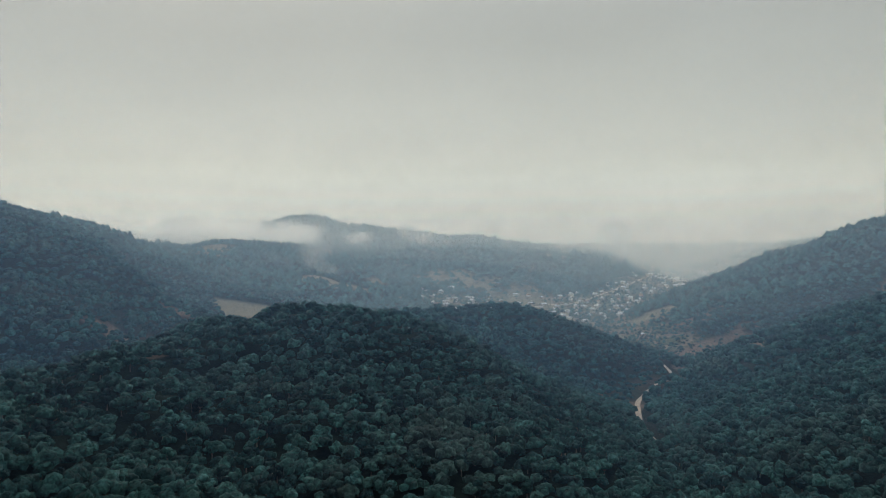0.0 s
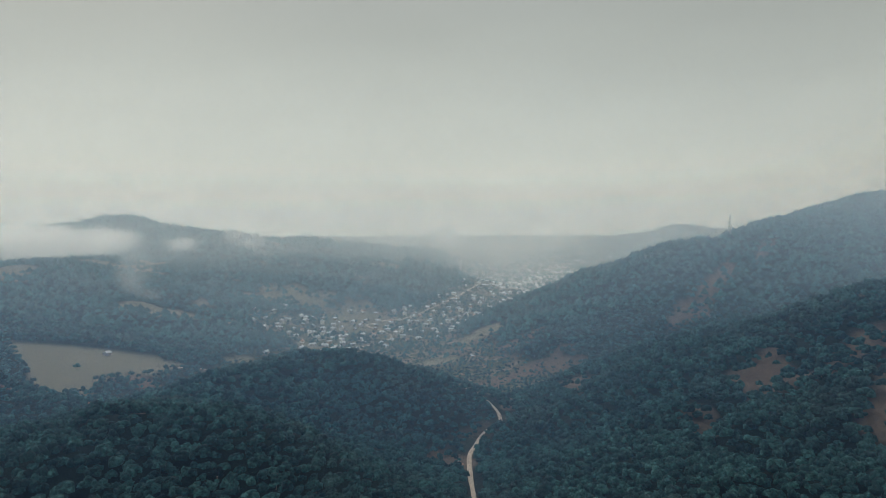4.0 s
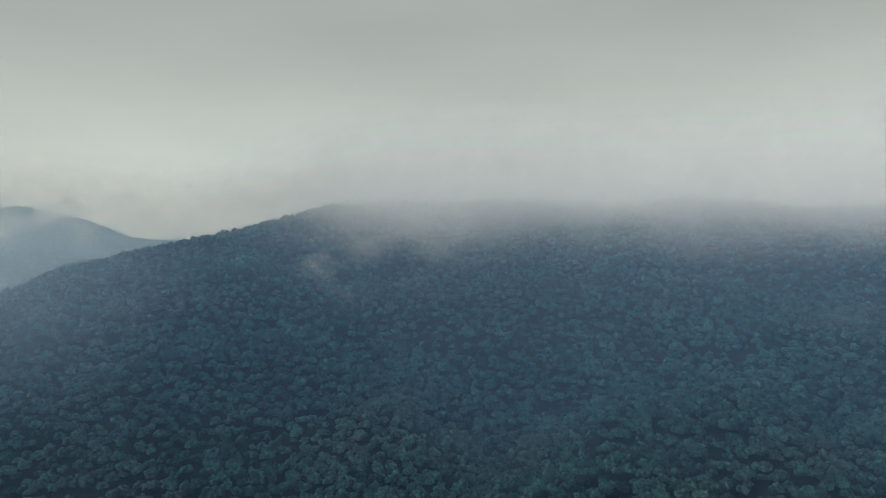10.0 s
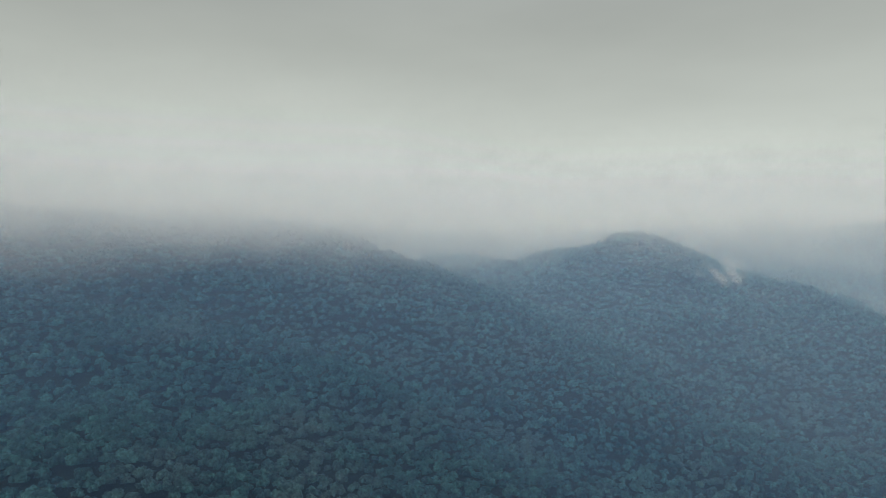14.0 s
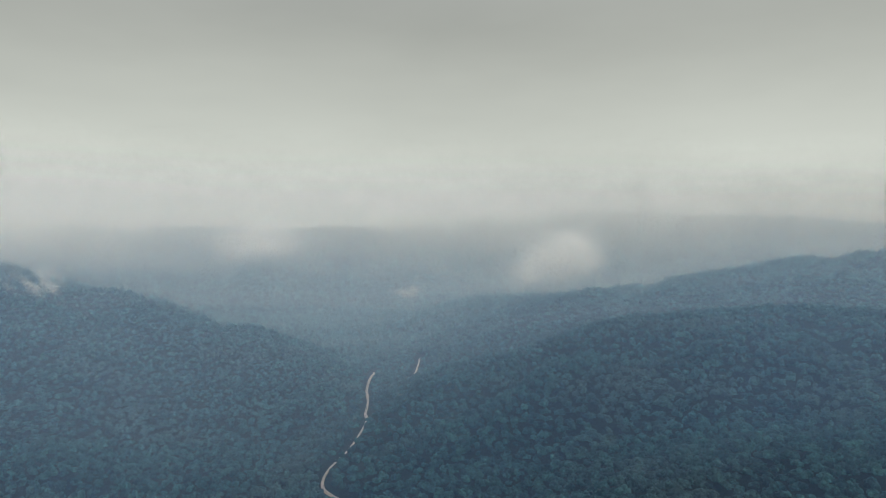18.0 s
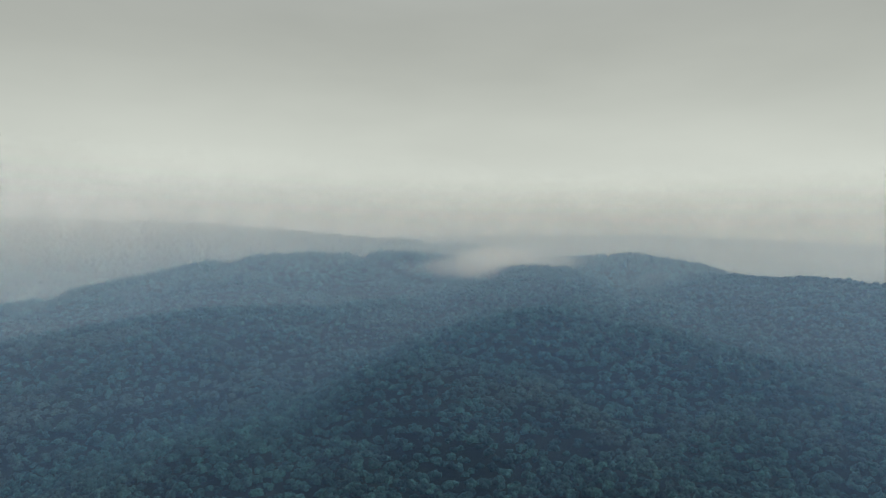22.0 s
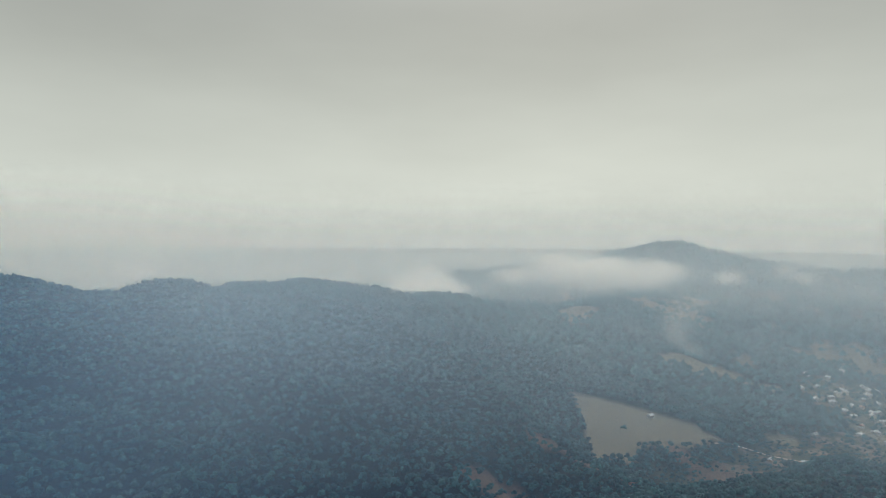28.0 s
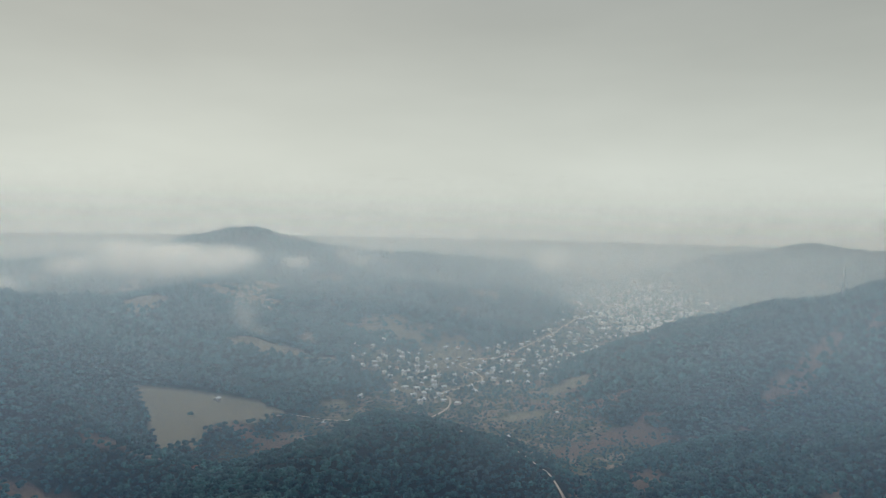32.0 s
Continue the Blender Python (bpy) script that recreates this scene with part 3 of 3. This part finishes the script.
SMALL = ball(1)
turns = np.arange(5) * 2 * math.pi / 5
TUFT = (np.concatenate([np.stack([np.cos(turns), np.sin(turns), np.full(5, -0.35)], 1), [[0.1, 0, 0.95]]]), np.array([(k, (k + 1) % 5, 5) for k in range(5)]))
forest("woodland", 5.1, 205, 470, SMALL, 5, 2.75, 11, "dense dark green oak woodland on the nearer slopes", True)
forest("woodland", 6.2, 470, 960, SMALL, 3, 3.1, 12, "dense green and browning woodland on the valley's slopes")
forest("woodland", 8.5, 960, 1700, TUFT, 1, 5.4, 13, "hazy blue-green woodland on the far slopes")
forest("woodland", 19, 1700, 3300, TUFT, 1, 11, 14, "distant woods on the far hills")

# ---- haze: thin veils of moist air, one behind another ----
VEILS = 360
HAZE_AZ = np.arange(VEILS) * 2 * math.pi / VEILS
FAN = np.concatenate([np.arange(250, 1500, 25), np.arange(1500, 3000, 75)])
fan_x, fan_y = np.outer(FAN, np.sin(HAZE_AZ)), np.outer(FAN, np.cos(HAZE_AZ))
FAN_Z = height(fan_x, fan_y)
HAZE_DEG = (np.degrees(HAZE_AZ) + 180) % 360 - 180


def sector(lo, hi, soft):
    """1 between two bearings from -180 to 180, easing out to 0 beside them."""
    s = np.clip((HAZE_DEG - lo) / soft + 1, 0, 1) * np.clip((hi - HAZE_DEG) / soft + 1, 0, 1)
    return s * s * (3 - 2 * s)


NORTH, WEST, SOUTH = sector(-40, 40, 20), sector(-135, -48, 20), np.clip((np.abs(HAZE_DEG) - 150) / 25, 0, 1)
HAZE_LEVEL = np.interp(np.degrees(HAZE_AZ), (0, 20, 45, 100, 180, 250, 300, 322, 338, 348, 360), (207, 228, 280, 310, 325, 334, 335, 312, 240, 212, 207))


def veil_sheet(radius, zz, fade, mat):
    """A wavy upright sheet round the middle, as thick at each height as fade says."""
    aa = HAZE_AZ[None] + 0 * zz
    r = radius * (1 + 0.07 * fbm(np.cos(aa) * 300 + radius, np.sin(aa) * 300, 90, int(radius), 3))
    ob = mesh_object("haze", np.stack([np.sin(aa) * r, np.cos(aa) * r, zz], -1).reshape(-1, 3), grid_faces(len(zz), VEILS, True), mat)
    ob.data.shade_smooth()
    density(ob, fade)
    return tagged(ob, "thin veil of bluish haze hanging over the land", "haze", kind="stuff")


def haze(radius, thick, mat):
    """One veil that thins out upwards: the moist air fills the valleys up to the crests beyond."""
    if radius < 890:
        rise = ((FAN_Z - HAZE_LEVEL) / FAN[:, None])[(FAN > radius) & (FAN < 1680)].max(0)
        rise = np.convolve(np.concatenate([rise[-5:], rise, rise[:5]]), np.ones(11) / 11, "valid")
        full = HAZE_LEVEL + rise * radius + 3
        none = full + 10 + 0.09 * radius
    elif radius < 1400:
        full = 300 - 90 * NORTH
        none = full + 110
    else:
        none, full = 320 + 0.09 * radius - 60 * NORTH, 270 + 0.014 * radius - 60 * NORTH
    steps = np.concatenate([[-6.0, -1.2, -0.5], np.linspace(-0.2, 1, 16)])[:, None]
    zz = full + steps * (none - full)
    zz[0] = -40
    gone = np.clip((steps + 0.2) / 1.2, 0, 1)
    fade = (1 - gone * gone * (3 - 2 * gone)) * np.ones_like(zz)
    if radius < 900:
        more = 1 - 0.45 * NORTH + (0.35 if radius < 450 else 0.0) * WEST + (0.05 if radius > 450 else -0.25) * SOUTH
    else:
        more = 1 - (0.25 if radius < 1400 else 0.2) * NORTH
    return veil_sheet(radius, zz, thick * fade * more, mat)


def high_haze(radius, thick):
    """A veil of the thicker air above the northern valley: clear below, thinning out again towards the cloud."""
    low = 200 + 0.065 * radius
    zz = np.linspace(low, 365, 22)[:, None] + 0 * HAZE_AZ
    body = np.clip((zz - low) / 45, 0, 1) * np.clip((365 - zz) / 40, 0, 1)
    return veil_sheet(radius, zz, thick * body * body * (3 - 2 * body) * sector(-45, 50, 20), HAZE_FAR)


for k in range(26):
    radius = 225 * 1.0525 ** k
    haze(radius, 0.00088 * 0.0525 * radius, HAZE_NEAR if radius < 480 else HAZE_MID)
for radius in (900, 1000, 1110, 1230):
    haze(radius, 0.085, HAZE_FAR)
for radius, thick in ((1400, 0.15), (1570, 0.15), (1770, 0.16), (2000, 0.16), (2300, 0.17), (2650, 0.18), (3050, 0.19), (3500, 0.20), (3900, 0.20), (4200, 0.20), (4400, 0.20)):
    haze(radius, thick, HAZE_PALE)
for radius in (290, 370, 470, 590, 740, 920):
    high_haze(radius, 0.125)


# ---- low cloud ----
def cloud_curtain(radius, az0, az1, clear, dense, top, thick, seed):
    """The ragged underside of the cloud that hides the mountain tops: it thickens with height."""
    a = np.radians(np.linspace(az0, az1, int((az1 - az0) * 3)))
    up = np.concatenate([np.linspace(clear - 25, dense + 30, 26), np.linspace(dense + 40, top, 10)])
    aa, zz = np.meshgrid(a, up)
    along = aa * radius
    r = radius * (1 + 0.03 * fbm(along, zz * 0.05, 150, seed, 3))
    torn = 38 * fbm(along, zz * 1.4, 75, seed + 5, 5)
    above = np.clip((top - zz) / (top - dense + 10), 0, 1)
    body = np.clip((zz + torn - clear) / (dense - clear), 0, 1) ** 1.3 * above * above * (3 - 2 * above)
    deg = np.degrees(aa)
    ends = np.clip((deg - az0) / 14, 0, 1) * np.clip((az1 - deg) / 18, 0, 1)
    ends = ends * ends * (3 - 2 * ends)
    ob = mesh_object("low_cloud", np.stack([np.sin(aa) * r, np.cos(aa) * r, zz], -1).reshape(-1, 3), grid_faces(len(up), len(a), False), CLOUD)
    ob.data.shade_smooth()
    density(ob, thick * body * ends)
    return tagged(ob, "ragged grey layer of low cloud over the mountain tops", "cloud", kind="stuff")


for radius, az0, az1, clear, dense, top, thick in (
        *((510 + 26 * k, 74 - k, 148 + 0.4 * k, 274 - 0.5 * k, 334, 440, 0.14 + 0.008 * k) for k in range(12)),
        (820, 134, 176, 264, 322, 440, 0.2), (870, 134, 178, 262, 320, 440, 0.2), (930, 134, 180, 258, 318, 440, 0.2), (980, 134, 180, 258, 318, 440, 0.2), *((1200 + 150 * k, 128 + k, 215 + 5 * k, 226, 354, 500 + 12 * k, 0.2) for k in range(8)),
        (1000, 214, 264, 268, 330, 420, 0.16)):
    cloud_curtain(radius, az0, az1, clear, dense, top, thick, int(radius))


def cloud(name, az, d, z, wide, deep, tall, sheets, thick, seed, label, solid=0.5):
    """A drifting cloud: billowing layers of vapour, one behind another, dense in the lumps and torn at the rim."""
    u, w = np.linspace(-0.5, 0.5, 100), np.linspace(0, 1, 38)
    uu, ww = np.meshgrid(u, w)
    cx, cy, cz = polar(az, d, z)
    c, s = math.cos(radians(az)), math.sin(radians(az))
    layers, thick = math.ceil(max(1, thick / 0.2)), min(thick, 0.2)
    sheets *= layers
    verts, faces, dens = [], [], []
    for k in range(sheets):
        back = (k / max(1, sheets - 1) - 0.5) * deep
        lx, lz = uu * wide, ww * tall
        bulge = back + 0.35 * deep * fbm(lx + 31 * k, lz * 2, 0.25 * wide + 12, seed + k, 3)
        swell = 0.28 * fbm(lx + 90 * k, lz, 0.3 * wide, seed + 50 + k, 3)
        torn = (1.9 - 0.85 * solid) * fbm(lx + 17 * (k // layers) + 0.6 * lz, lz * 1.3 + 9 * (k // layers), 0.17 * wide + 10, seed + 9, 4)
        rim = np.clip(1 - (2 * uu) ** 2 - (2.15 * (ww - 0.46 + swell * (1 - ww))) ** 2, 0, 1)
        edge = np.clip(10 * ww, 0, 1) * np.clip(7 * (1 - ww), 0, 1) * np.clip(9 * (1 - np.abs(2 * uu)), 0, 1)
        full = np.clip(solid * 1.5 * rim + torn - 0.4, 0, 1)
        verts.append(np.stack([cx + lx * c + bulge * s, cy - lx * s + bulge * c, cz + lz], -1).reshape(-1, 3))
        faces.append(grid_faces(38, 100, False) + k * uu.size)
        dens.append(full * full * (3 - 2 * full) * np.clip(1.8 * rim, 0, 1) * edge * thick)
    ob = mesh_object(name, np.concatenate(verts), np.concatenate(faces), CLOUD)
    ob.data.shade_smooth()
    density(ob, np.concatenate(dens))
    return tagged(ob, label, "cloud", kind="stuff")


cloud("cloud_bank", 342.5, 1900, 166, 560, 120, 134, 6, 1.0, 1, "long white cloud bank lying behind the western ridge", 0.62)
cloud("cloud_bank", 333.5, 1850, 160, 560, 110, 116, 6, 1.0, 2, "low white cloud behind the western ridge's crest", 0.62)
cloud("cloud_bank", 326.5, 1480, 164, 460, 80, 82, 5, 0.6, 20, "low white tail of cloud behind the western ridge", 0.6)
cloud("cloud_wisp", 350.5, 1130, 150, 130, 40, 96, 4, 0.2, 3, "thin white wisp of cloud over the wooded slope")
cloud("cloud_wisp", 323, 880, 222, 130, 40, 60, 2, 0.35, 4, "faint white wisp over the ridge's slope")
cloud("cloud_wisp", 55, 1430, 262, 90, 30, 110, 3, 0.4, 5, "thin white wisp rising from the wooded mountain")
cloud("cloud_wisp", 58.5, 1430, 252, 130, 30, 130, 3, 0.5, 6, "torn white wisps rising from the wooded mountain")
cloud("cloud_wisp", 78.4, 560, 228, 66, 24, 62, 4, 0.15, 7, "thin wisp of mist on the eastern mountain")
cloud("cloud_wisp", 82.5, 600, 262, 84, 30, 76, 4, 0.15, 8, "thin wisp of mist below the cloud layer")
cloud("cloud_wisp", 87.5, 610, 260, 110, 30, 84, 4, 0.17, 9, "torn wisp of mist below the cloud layer")
cloud("cloud_wisp", 162.5, 900, 236, 70, 20, 56, 3, 0.45, 10, "small white wisp on the southern peak's shoulder")
cloud("cloud_wisp", 190, 880, 228, 66, 14, 34, 4, 0.6, 11, "small white wisp over the southern valley")
cloud("cloud_puff", 202.6, 900, 238, 160, 60, 104, 7, 0.22, 12, "white puff of cloud over the southern valley", 0.55)
cloud("cloud_puff", 177, 900, 276, 180, 50, 74, 5, 0.22, 13, "pale cloud over the southern mountains", 0.7)
cloud("cloud_bank", 245, 1010, 254, 400, 60, 66, 6, 0.4, 14, "flat white cloud lying along the south-western ridge", 0.85)
cloud("cloud_wisp", 305, 1000, 258, 220, 50, 50, 3, 0.5, 15, "white cloud rising behind the ridge crest")
cloud("cloud_wisp", 320, 1150, 238, 260, 60, 44, 3, 0.5, 16, "white cloud rising behind the ridge crest")


cloud("cloud_puff", -7, 1900, 196, 130, 40, 50, 4, 0.35, 17, "small white puff over the rolling hills", 0.7)
cloud("cloud_puff", -2.5, 2000, 190, 220, 50, 80, 4, 0.25, 18, "pale drifting cloud over the rolling hills")
cloud("cloud_wisp", 14.5, 1950, 170, 190, 50, 120, 4, 0.25, 19, "pale wisp of cloud over the distant town")


# ---- houses ----
def part(name, bm, mat, parent, label=""):
    me = bpy.data.meshes.new(name)
    bm.to_mesh(me)
    bm.free()
    me.materials.append(mat)
    ob = new(name, me)
    ob.parent = parent
    return tagged(ob, label) if label else ob


def box(bm, x0, y0, z0, x1, y1, z1):
    vs = bmesh.ops.create_cube(bm, size=1)["verts"]
    bmesh.ops.scale(bm, vec=(x1 - x0, y1 - y0, z1 - z0), verts=vs)
    bmesh.ops.translate(bm, vec=((x0 + x1) / 2, (y0 + y1) / 2, (z0 + z1) / 2), verts=vs)


def gable(bm, half_l, half_w, eaves, rise, over, hip):
    """A pitched roof with thickness and overhang; hip pulls the ridge's ends in."""
    t = 0.18
    bottom = [bm.verts.new((sx * (half_l + over), sy * (half_w + over), eaves - 0.25)) for sx, sy in ((-1, -1), (1, -1), (1, 1), (-1, 1))]
    top = [bm.verts.new((sx * (half_l + over), sy * (half_w + over), eaves - 0.25 + t)) for sx, sy in ((-1, -1), (1, -1), (1, 1), (-1, 1))]
    ends = [bm.verts.new((sx * (half_l + over - hip), 0, eaves + rise)) for sx in (-1, 1)]
    bm.faces.new(bottom[::-1])
    for k in range(4):
        bm.faces.new((bottom[k], bottom[(k + 1) % 4], top[(k + 1) % 4], top[k]))
    bm.faces.new((top[0], top[1], ends[1], ends[0]))
    bm.faces.new((top[2], top[3], ends[0], ends[1]))
    bm.faces.new((top[1], top[2], ends[1]))
    bm.faces.new((top[3], top[0], ends[0]))


def house(half_l, half_w, storeys, wall_mat, roof_mat, hip, label, name="house"):
    home = new(name)
    half_l, half_w = half_l * 0.7, half_w * 0.7
    eaves = 2.5 * storeys + 0.3
    bm = bmesh.new()
    box(bm, -half_l, -half_w, -2.0, half_l, half_w, eaves)
    wall = part("wall", bm, wall_mat, home)
    bm = bmesh.new()
    gable(bm, half_l, half_w, eaves, half_w * 0.55, 0.55, hip)
    roof = part("roof", bm, roof_mat, home)
    bm = bmesh.new()
    box(bm, half_l * 0.4, -0.35, eaves, half_l * 0.4 + 0.7, 0.35, eaves + half_w * 0.55 + 0.9)
    part("chimney", bm, STONE, roof)
    for storey in range(storeys):
        for x in (-half_l * 0.55, half_l * 0.55):
            bm = bmesh.new()
            box(bm, x - 0.6, -half_w - 0.06, 1.1 + 2.5 * storey, x + 0.6, -half_w + 0.02, 2.5 + 2.5 * storey)
            part("window", bm, GLASS, wall)
    bm = bmesh.new()
    box(bm, -0.55, -half_w - 0.07, 0.0, 0.55, -half_w + 0.02, 2.1)
    part("door", bm, TIMBER, wall)
    return tagged(home, label, "house", "houses of the village")


def put(ob, x, y, turn, sink=0.0):
    z = float(height(np.array([x]), np.array([y]))[0])
    return pose(x, y, z - sink, 0, 0, turn)


KINDS = [
    house(5.5, 4.2, 1, PLASTER, ZINC, 0.0, "small whitewashed village house with a pale sheet-metal roof"),
    house(6.5, 4.8, 2, PLASTER, ZINC, 2.5, "two-storey whitewashed house with a hipped pale metal roof"),
    house(6.0, 4.5, 2, STONE, GREY_SHEET, 0.0, "two-storey stone house with a grey gabled roof"),
    house(5.0, 4.0, 1, STONE, RUST_SHEET, 0.0, "low stone house with a rusty red metal roof"),
    house(7.5, 4.5, 1, PLASTER, GREY_SHEET, 2.0, "long whitewashed house with a grey hipped roof"),
    house(4.0, 3.0, 1, TIMBER, ZINC, 0.0, "small timber outbuilding with a pale metal roof"),
]


def house_spots(count, lo, hi, gap, seed):
    g = np.random.default_rng(seed)
    spots = []
    while len(spots) < count:
        s = g.uniform(lo, hi)
        k = int(s)
        ax, ay, w = AXIS[k] + (s - k) * (AXIS[min(k + 1, len(AXIS) - 1)] - AXIS[k])
        x, y = ax + g.normal(0, 0.6) * w, ay + g.normal(0, 0.6) * w
        z, zx, zy = height(np.array([x, x + 8, x]), np.array([y, y, y + 8]))
        if z > 140 or abs(zx - z) + abs(zy - z) > 4.6 or inside(np.array([x]), np.array([y]), UPPER_FIELD)[0]:
            continue
        if any((x - a) ** 2 + (y - b) ** 2 < gap * gap for a, b, _ in spots):
            continue
        spots.append((x, y, z))
        if g.uniform() < 0.002:
            gap *= 0.98
    return spots, g


spots, g = house_spots(230, 0, 5.5, 15, 31)
used = set()
for x, y, z in spots:
    k = int(g.choice(6, p=(0.3, 0.2, 0.14, 0.08, 0.14, 0.14)))
    turn = float(g.choice((20, 65, 110, 155)) + g.normal(0, 9))
    if k in used:
        copy_thing(KINDS[k], pose(x, y, z, 0, 0, turn))
    else:
        used.add(k)
        KINDS[k].matrix_basis = pose(x, y, z, 0, 0, turn)
for k, (x, y, turn) in enumerate(((-186, 832, 70), (-150, 612, 20), (-112, 700, 60), (60, 905, 30), (175, 800, 10), (265, 905, 100), (120, 452, 40), (-55, 842, 80), (-20, 868, 15), (160, 720, 70))):
    copy_thing(KINDS[(0, 3, 5, 0, 4, 5, 3, 5, 0, 5)[k]], put(None, x, y, turn))


# ---- the rest of the town, too far and too many to tell apart ----
def town(name, mat_wall, mat_roof, count, seed, label):
    far, g = house_spots(count, 5.0, 8.98, 15, seed)
    walls, roofs = bmesh.new(), bmesh.new()
    for x, y, z in far:
        turn = Matrix.Translation((x, y, z)) @ Euler((0, 0, g.uniform(0, 3.14))).to_matrix().to_4x4()
        l, w, h = g.uniform(4.5, 8), g.uniform(3.5, 5), g.choice((3.4, 6.2))
        a, b = len(walls.verts), len(roofs.verts)
        vs = [walls.verts.new(turn @ Vector((sx * l, sy * w, sz))) for sz in (-2, h) for sx, sy in ((-1, -1), (1, -1), (1, 1), (-1, 1))]
        for k in range(4):
            walls.faces.new((vs[k], vs[(k + 1) % 4], vs[4 + (k + 1) % 4], vs[4 + k]))
        rs = [roofs.verts.new(turn @ Vector((sx * (l + 0.5), sy * (w + 0.5), h))) for sx, sy in ((-1, -1), (1, -1), (1, 1), (-1, 1))]
        rs += [roofs.verts.new(turn @ Vector((sx * l, 0, h + w * 0.55))) for sx in (-1, 1)]
        for face in ((0, 1, 5, 4), (2, 3, 4, 5), (1, 2, 5), (3, 0, 4)):
            roofs.faces.new([rs[i] for i in face])
    base = new(name)
    part("wall", walls, mat_wall, base)
    part("roof", roofs, mat_roof, base)
    return tagged(base, label, "town", kind="stuff")


town("distant_town", PLASTER, ZINC, 460, 41, "distant town of pale houses with bright metal roofs")
town("distant_town", STONE, GREY_SHEET, 260, 42, "distant stone houses with grey roofs on the plain")


# ---- radio mast ----
def mast(x, y, tall):
    m = new("radio_mast")
    for sx, sy in ((-1, -1), (1, -1), (1, 1), (-1, 1)):
        bm = bmesh.new()
        for k in range(12):
            a, b = 2.4 * (1 - k / 13), 2.4 * (1 - (k + 1) / 13)
            v = [bm.verts.new((sx * c + dx, sy * c + dy, z)) for c, z in ((a, tall * k / 12), (b, tall * (k + 1) / 12)) for dx, dy in ((-.2, -.2), (.2, -.2), (.2, .2), (-.2, .2))]
            for q in range(4):
                bm.faces.new((v[q], v[(q + 1) % 4], v[4 + (q + 1) % 4], v[4 + q]))
        part("leg", bm, STEEL, m)
    for k in range(12):
        bm = bmesh.new()
        c, z = 2.4 * (1 - k / 13), tall * k / 12
        for p0, p1 in (((-c, -c), (c, c)), ((c, -c), (-c, c)), ((-c, -c), (c, -c)), ((c, c), (-c, c))):
            v = [bm.verts.new((px_ + o, py_, zz + p)) for (px_, py_), zz in ((p0, z), (p1, z + tall / 12)) for o, p in ((-.12, -.12), (.12, -.12), (.12, .12), (-.12, .12))]
            for q in range(4):
                bm.faces.new((v[q], v[(q + 1) % 4], v[4 + (q + 1) % 4], v[4 + q]))
        part("brace", bm, STEEL, m)
    bm = bmesh.new()
    bmesh.ops.create_cone(bm, cap_ends=True, segments=8, radius1=0.25, radius2=0.15, depth=8, matrix=Matrix.Translation((0, 0, tall + 3)))
    part("antenna", bm, STEEL, m)
    m.matrix_basis = put(None, x, y, 10, 0.5)
    return tagged(m, "slender steel lattice mast on the wooded ridge", "mast")


mast(*polar(36.8, 1185, 0)[:2], 38)


# ---- single trees on the nearest slope ----
def oak(seed, tall, wide):
    """A broad-leaved tree: tapered trunk with limbs, and a crown of leafy clumps with gaps and loose sprays at its rim."""
    g = np.random.default_rng(seed)
    tree = new("oak_tree")
    bm = bmesh.new()
    bmesh.ops.create_cone(bm, segments=7, radius1=0.30, radius2=0.16, depth=tall * 0.55, matrix=Matrix.Translation((0, 0, tall * 0.25)))
    trunk = part("trunk", bm, BARK, tree)
    for k in range(4):
        a = 2 * math.pi * k / 4 + g.uniform(-0.5, 0.5)
        lean = Matrix.Rotation(a, 4, "Z") @ Matrix.Rotation(g.uniform(0.6, 1.0), 4, "Y") @ Matrix.Translation((0, 0, tall * 0.16))
        bm = bmesh.new()
        bmesh.ops.create_cone(bm, segments=5, radius1=0.13, radius2=0.05, depth=tall * 0.34, matrix=Matrix.Translation((0, 0, tall * 0.42)) @ lean)
        part("limb", bm, BARK, trunk)
    verts, faces, base = [], [], 0
    cv, cf = ball(2)
    for k in range(11):
        a, out = g.uniform(0, 2 * math.pi), math.sqrt(g.uniform(0, 1)) * wide * 0.62
        up = tall * g.uniform(0.42, 0.86) - 0.18 * out
        size = wide * g.uniform(0.26, 0.46)
        v = cv * (1 + g.uniform(-0.34, 0.34, (len(cv), 1))) * (size, size, size * 0.8) + (out * math.cos(a), out * math.sin(a), up)
        verts.append(v)
        faces.append(cf + base)
        base += len(cv)
    rim = np.concatenate(verts)
    sprays = 150
    at = rim[g.integers(0, len(rim), sprays)] + g.normal(0, 0.12, (sprays, 3))
    leaf = g.normal(0, 0.34, (sprays, 3, 3)) + at[:, None]
    verts.append(leaf.reshape(-1, 3))
    faces.append(np.arange(sprays * 3).reshape(-1, 3) + base)
    mesh_object("crown", np.concatenate(verts), np.concatenate(faces), CROWN, tree)
    return tagged(tree, "dark green broad-leaved oak among the woods of the near hill", "tree", "oaks on the near hill")


OAKS = [oak(61, 8.4, 3.6), oak(62, 7.4, 3.4), oak(63, 9.0, 3.8), oak(64, 7.9, 3.9), oak(65, 6.6, 3.0)]
g = np.random.default_rng(8)
for k, (x, y, z) in enumerate(HEROES):
    m = pose(x, y, z - 0.2, 0, 0, g.uniform(0, 360))
    if k < len(OAKS):
        OAKS[k].matrix_basis = m
    else:
        copy_thing(OAKS[int(g.integers(0, len(OAKS)))], m)
